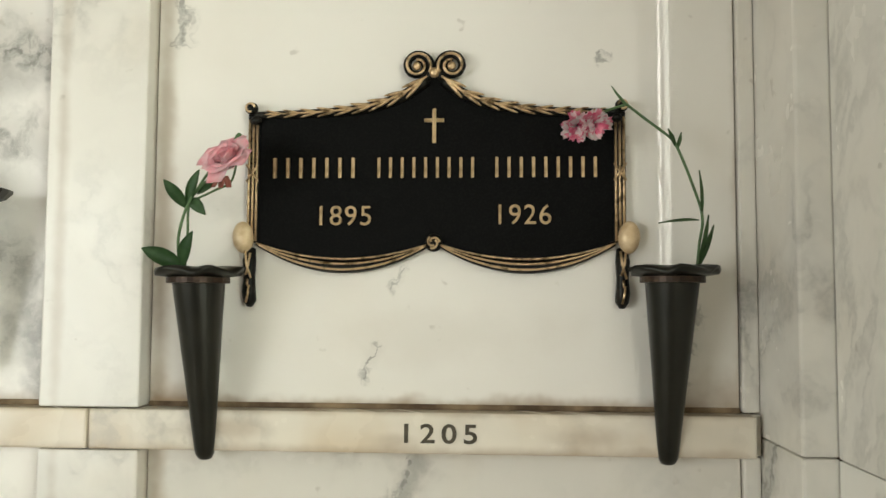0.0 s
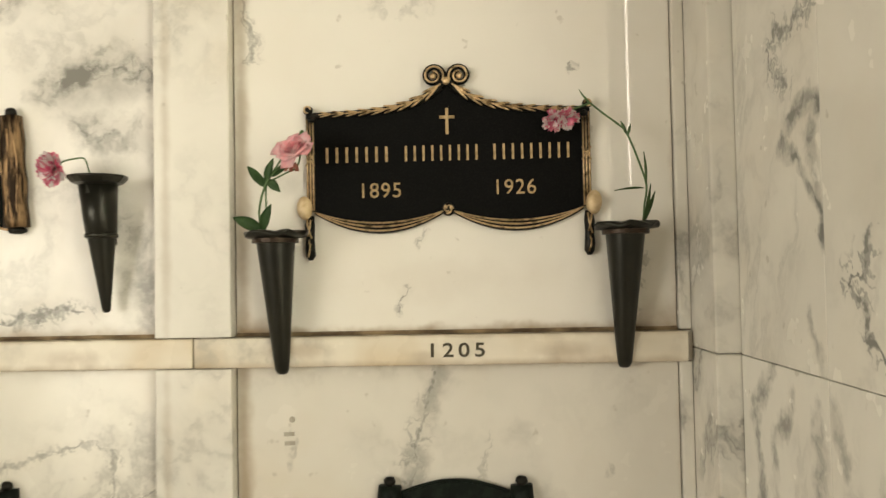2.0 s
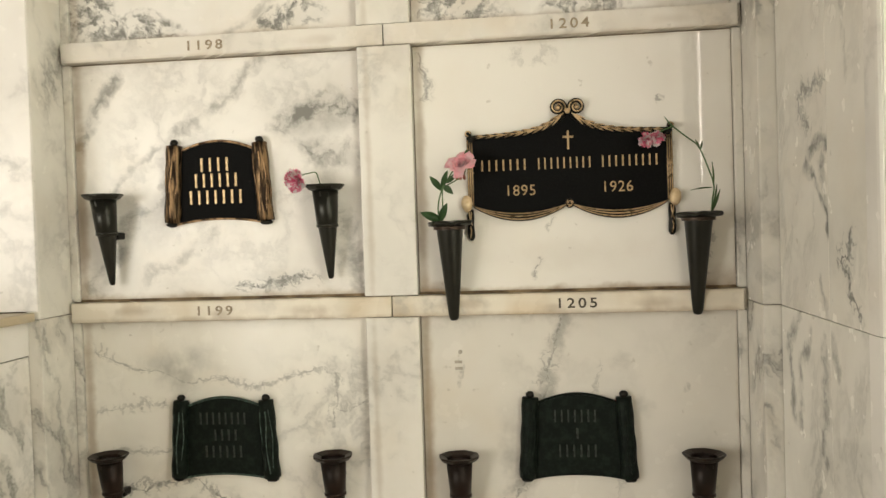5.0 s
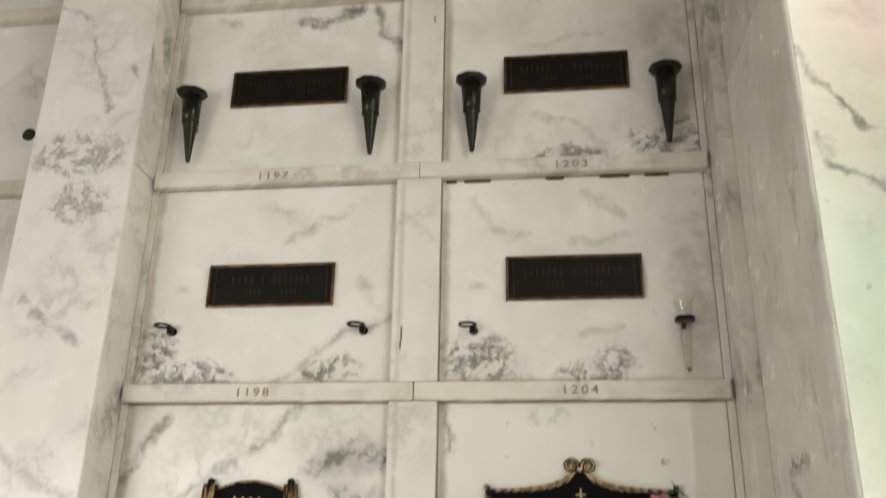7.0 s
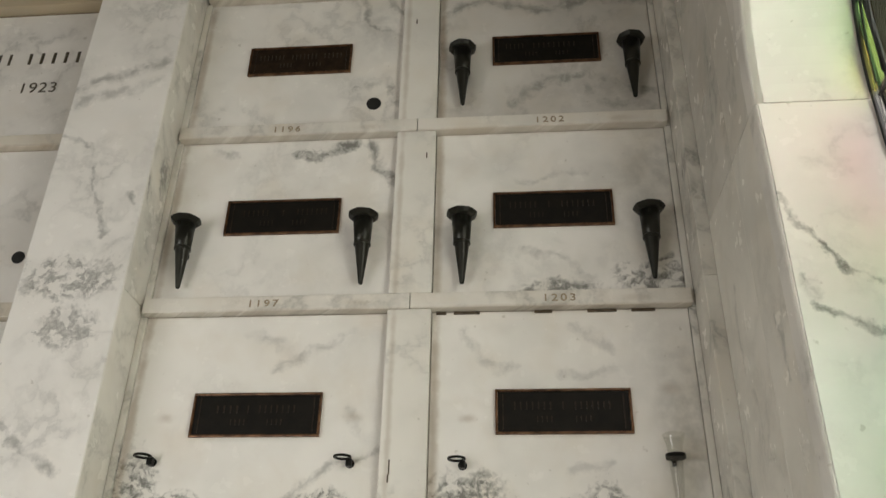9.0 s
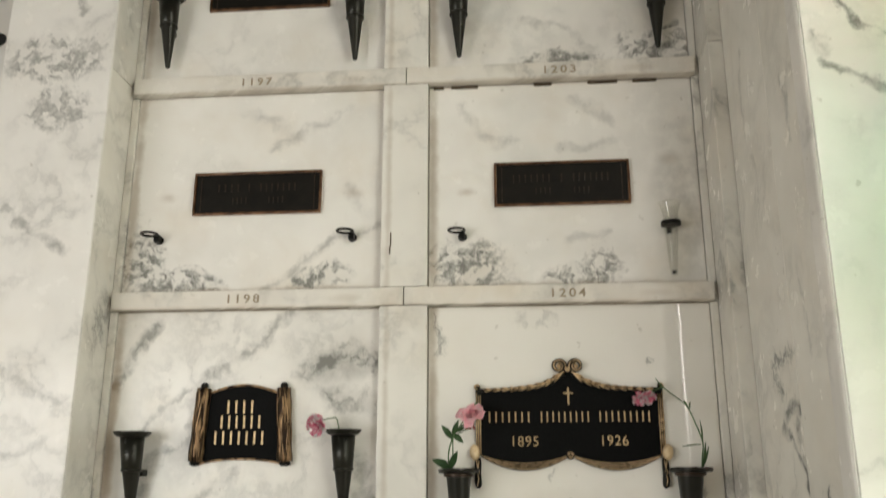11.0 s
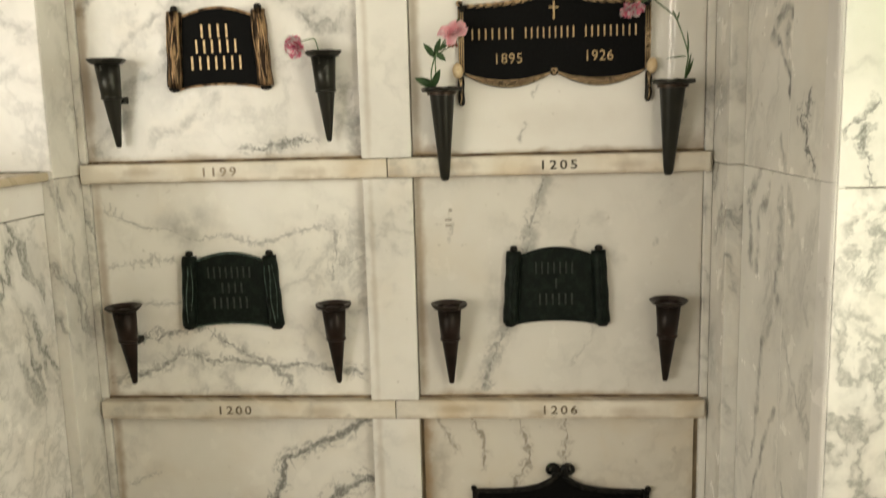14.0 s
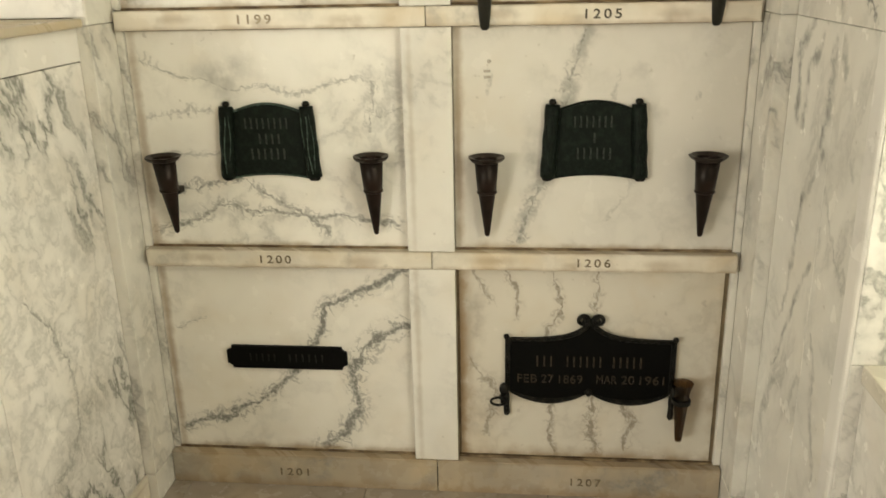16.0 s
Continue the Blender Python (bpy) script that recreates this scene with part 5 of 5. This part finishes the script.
def vase_ring(cx, cz, turn, label):
    r = thing("vase_ring", (cx, 0, cz), label, "vase holder", "vase rings")
    bm = bmesh.new()

    pts = [(0.024 * math.cos(a), -0.046 + 0.024 * math.sin(a), 0) for a in np.linspace(turn, turn + 2 * math.pi, 25)]
    tube(bm, pts, 0.0042, 8)
    part("ring", bm, M_DARK, r, smooth=True)
    part("bracket", tube(box(bmesh.new(), 0.006, 0.024, -0.030, -0.004, -0.022, 0.004, 0.005), [(0.015, -0.004, -0.009), (0.015, 0.001, -0.009)], 0.014, 12), M_DARK, r)
    return r


for x, z in ((-0.799, 2.469), (-0.181, 2.463), (0.160, 2.456)):
    vase_ring(x, z, 0.4, "empty dark metal vase ring on the marble front")
vase_ring(0.203, 0.352, 0.4, "empty dark metal vase ring beside the plaque")


def glass_vase(cx, cz, low, cup_m, label):
    v = thing("glass_vase", (cx, -0.045, cz), label, "vase")
    out = [(0.0095, -low), (0.0115, -low + 0.006), (0.0205, -0.02), (0.022, 0.0), (0.024, 0.03), (0.032, 0.058), (0.0335, 0.062)]
    inn = [(r - 0.0022, h) for r, h in out[:0:-1]]
    bm = bmesh.new()
    lathe(bm, out + inn + [(0.006, -low + 0.008)], (0, 0, 0), -0.03, 24)
    part("glass", bm, cup_m, v, "cloudy glass flute", True)
    part("ring", lathe(bmesh.new(), [(0.0225, -0.008), (0.029, -0.008), (0.029, 0.004), (0.0235, 0.004)], (0, 0, 0), 0, 28), M_DARK, v, "dark metal holder ring")
    part("bracket", box(bmesh.new(), -0.006, 0.006, 0.026, 0.044, -0.022, 0.002, 0.003), M_DARK, v)
    part("foot", blob(bmesh.new(), (0, 0.004, -low + 0.012), (0.0075, 0.0075, 0.005)), M_DARK, v, smooth=True)
    return v


glass_vase(0.793, 2.462, 0.16, M_GLASS, "clear glass flute vase in a metal ring")
M_AMBER = tinted("brown_stained_glass", (0.46, 0.36, 0.25), 0.07)
glass_vase(0.772, 0.372, 0.145, M_AMBER, "stained glass flute vase in a dark ring before the plaque")

plug = thing("wall_plug", (-0.176, 0, 3.833), "round dark plug where a vase bracket was", "plug")
part("plug_disc", tube(bmesh.new(), [(0, -0.004, 0), (0, 0.002, 0)], 0.028, 24), M_WOOD_DARK, plug)
plug = thing("wall_plug", (-1.425, 0, 3.199), "round dark plug on the next crypt front", "plug")
part("plug_disc", tube(bmesh.new(), [(0, -0.004, 0), (0, 0.002, 0)], 0.024, 20), M_WOOD_DARK, plug)


# ---- flowers ----
def petal(bm, at, out, up, length, width, curl, cup=0.3, frill=0.0, seed=0.0):
    """A cupped petal from at, that leans along out and rises along up."""
    at, out, up = Vector(at), Vector(out).normalized(), Vector(up).normalized()
    side = out.cross(up).normalized()
    rows = []
    for i in range(6):
        t = i / 5
        w = width * (0.25 + 0.75 * math.sin(math.pi * min(1, 0.12 + 0.62 * t)))
        row = []
        for j in range(5):
            s = j / 2 - 1
            bend = curl * t * t
            c = at + up * (length * t * (1 - 0.35 * bend)) + out * (length * (0.15 * t + 0.6 * bend * t) - cup * w * (1 - s * s) * 0 - cup * width * s * s * (0.3 + 0.7 * (1 - t)))
            c += side * (w * s) + out * (frill * length * math.sin(9 * s + seed + 3 * t) * t) + up * (frill * length * 0.5 * math.sin(11 * s + seed) * t)
            row.append(bm.verts.new(c))
        rows.append(row)
    for a, b in zip(rows, rows[1:]):
        for j in range(4):
            bm.faces.new((a[j], a[j + 1], b[j + 1], b[j]))


def glide(points, n=14):
    """A smooth line through a few points."""
    p = [Vector(q) for q in points]
    p = [p[0] * 2 - p[1]] + p + [p[-1] * 2 - p[-2]]
    out = []
    for i in range(1, len(p) - 2):
        for k in range(n):
            t = k / n
            a, b, c, d = p[i - 1], p[i], p[i + 1], p[i + 2]
            out.append(0.5 * (2 * b + (c - a) * t + (2 * a - 5 * b + 4 * c - d) * t * t + (3 * b - a - 3 * c + d) * t ** 3))
    return out + [p[-2]]


rose = thing("pink_flower", (0.143, -0.075, 1.760), "fresh pink bloom with green leaves in the long vase", "flower")
C = Vector((0.060, -0.008, 0.146))
part("stem", tube(bmesh.new(), glide([(0.0, 0, -0.01), (-0.006, -0.002, 0.035), (0.004, -0.004, 0.078), (0.022, -0.004, 0.108), (0.048, 0.0, 0.128), (0.060, 0.0, 0.142), (0.050, -0.002, 0.155)]), 0.0021, 7), M_STEM, rose, smooth=True)
part("stem", tube(bmesh.new(), glide([(0.002, 0.002, -0.01), (0.006, 0.0, 0.04), (0.008, -0.002, 0.085), (0.026, -0.006, 0.115), (0.040, -0.006, 0.135)]), 0.0018, 7), M_STEM, rose, smooth=True)
part("stem", tube(bmesh.new(), glide([(0.010, 0, 0.09), (0.040, 0.004, 0.105), (0.062, 0.006, 0.118), (0.070, 0.006, 0.150)]), 0.0016, 7), M_STEM, rose, smooth=True)
part("bud", blob(bmesh.new(), (0.0705, 0.004, 0.168), (0.0065, 0.0065, 0.016), (0, 8, 0), 12, 8), M_STEM, rose, "closed green bud", True)
for base, tip, wd in (((0.004, 0, 0.082), (-0.024, -0.012, 0.122), 0.0085), ((0.006, 0, 0.085), (0.022, -0.006, 0.136), 0.0075), ((0.0, 0, 0.002), (-0.050, -0.016, 0.030), 0.0115),
                      ((0.0, 0, 0.002), (0.020, -0.02, 0.052), 0.0095), ((0.010, 0, 0.092), (0.036, -0.016, 0.074), 0.0085), ((0.018, 0, 0.100), (0.040, 0.004, 0.118), 0.006)):
    part("leaf", thicken(leaf_blade(bmesh.new(), base, tip, wd, 0.004)), M_LEAF, rose, smooth=True)
rr = random.Random(4)
F = Vector((-0.32, -0.74, 0.58)).normalized()
E1 = F.cross(Vector((0, 0, 1))).normalized()
E2 = E1.cross(F).normalized()
for ring_r, count, length, width, curl in ((0.003, 3, 0.021, 0.010, 0.0), (0.006, 4, 0.024, 0.014, 0.2), (0.009, 5, 0.027, 0.018, 0.6), (0.011, 5, 0.030, 0.020, 1.1), (0.011, 4, 0.028, 0.018, 1.6)):
    for k in range(count):
        a = 2 * math.pi * (k + 0.37 * ring_r * 500) / count + rr.uniform(-0.15, 0.15)
        out = E1 * math.cos(a) + E2 * math.sin(a)
        bm = bmesh.new()
        petal(bm, C - F * 0.010 + out * ring_r, out, F, length * rr.uniform(0.9, 1.1), width * rr.uniform(0.9, 1.1), curl * rr.uniform(0.8, 1.25), 0.28, 0.035, k * 1.7)
        part("petal", thicken(bm, 0.0006), M_PETAL, rose, smooth=True)
for k in range(3):
    bm = bmesh.new()
    petal(bm, C + Vector((-0.010 + 0.006 * k, -0.006, -0.024)), (0.3 * (k - 1), -0.6, -0.4), (0.25 * (k - 1), -0.1, -1), 0.015, 0.004, 0.1, 0.2, 0.12, k)
    part("withered_petal", thicken(bm, 0.0006), M_PETAL_DRY, rose, "withered brown-red petal", True)


def carnation_bloom(parent, at, face, radius, count, seed):
    rc = random.Random(seed)
    f = Vector(face).normalized()
    e1 = f.cross(Vector((0.1, 0.2, 1))).normalized()
    e2 = e1.cross(f).normalized()
    for mat, share, name in ((M_CARN, 0.50, "petals"), (M_CARN_PALE, 0.50, "pale_petals")):
        bm = bmesh.new()
        for k in range(int(count * share)):
            a, s = rc.uniform(0, 2 * math.pi), rc.uniform(0.05, 1.0) ** 0.7
            out = e1 * math.cos(a) + e2 * math.sin(a)
            up = (f * (1.3 - s) + out * s * 1.25).normalized()
            petal(bm, Vector(at) + out * 0.1 * radius, out + f * 0.05, up, radius * rc.uniform(0.75, 1.1), radius * rc.uniform(0.22, 0.36), rc.uniform(0.0, 0.5), 0.2, 0.10, rc.uniform(0, 6))
        part(name, thicken(bm, 0.0004), mat, parent, "", True)


carn = thing("carnation", (0.820, -0.075, 1.762), "drooping pink and white carnation on a snapped stem", "flower")
part("stem", tube(bmesh.new(), glide([(0.0, 0, -0.01), (0.004, 0.0, 0.03), (0.008, -0.002, 0.066), (-0.004, 0.0, 0.110), (-0.021, 0.006, 0.158), (-0.030, 0.008, 0.172), (-0.060, 0.012, 0.197), (-0.088, 0.018, 0.222)]), 0.0019, 7), M_STEM, carn, smooth=True)
part("stem", tube(bmesh.new(), glide([(-0.084, 0.018, 0.219), (-0.100, 0.016, 0.214), (-0.114, 0.014, 0.208), (-0.126, 0.010, 0.196)]), 0.0017, 7), M_STEM, carn, smooth=True)
part("snapped_tip", tube(bmesh.new(), [(-0.086, 0.018, 0.220), (-0.097, 0.019, 0.234), (-0.104, 0.020, 0.245)], [0.0022, 0.0017, 0.0006], 6), M_STEM, carn, smooth=True)
for base, tip, wd in (((0.004, 0, 0.062), (-0.052, -0.022, 0.056), 0.0022), ((0.002, 0, 0.0), (0.024, 0.004, 0.056), 0.0036), ((0.008, 0, 0.066), (0.004, -0.006, 0.126), 0.0024), ((-0.024, 0.006, 0.160), (-0.034, 0.0, 0.182), 0.0030), ((-0.021, 0.006, 0.156), (-0.016, 0.004, 0.178), 0.0026), ((0.004, 0, 0.01), (0.014, -0.01, 0.068), 0.003)):
    part("leaf", thicken(leaf_blade(bmesh.new(), base, tip, wd, 0.0)), M_STEM, carn, smooth=True)
part("calyx", tube(bmesh.new(), [(-0.124, 0.014, 0.206), (-0.131, 0.018, 0.202), (-0.136, 0.020, 0.196)], [0.003, 0.0065, 0.007], 10), M_LEAF, carn, smooth=True)
carnation_bloom(carn, (-0.1500, 0.008, 0.1890), (-0.12, -0.84, -0.45), 0.0170, 75, 9)
carnation_bloom(carn, (-0.1290, 0.008, 0.1910), (0.16, -0.84, -0.45), 0.0170, 75, 14)

carn2 = thing("carnation", (-0.190, -0.085, 1.870), "small withered pink carnation hanging over the vase rim", "flower")
part("stem", tube(bmesh.new(), glide([(0.022, 0.012, -0.02), (0.014, 0.010, 0.012), (0.008, 0.006, 0.030), (-0.008, 0.0, 0.029), (-0.026, -0.004, 0.024), (-0.034, -0.006, 0.014)]), 0.0016, 7), M_STEM, carn2, smooth=True)
carnation_bloom(carn2, (-0.040, -0.004, 0.012), (-0.3, -0.9, -0.15), 0.025, 90, 21)
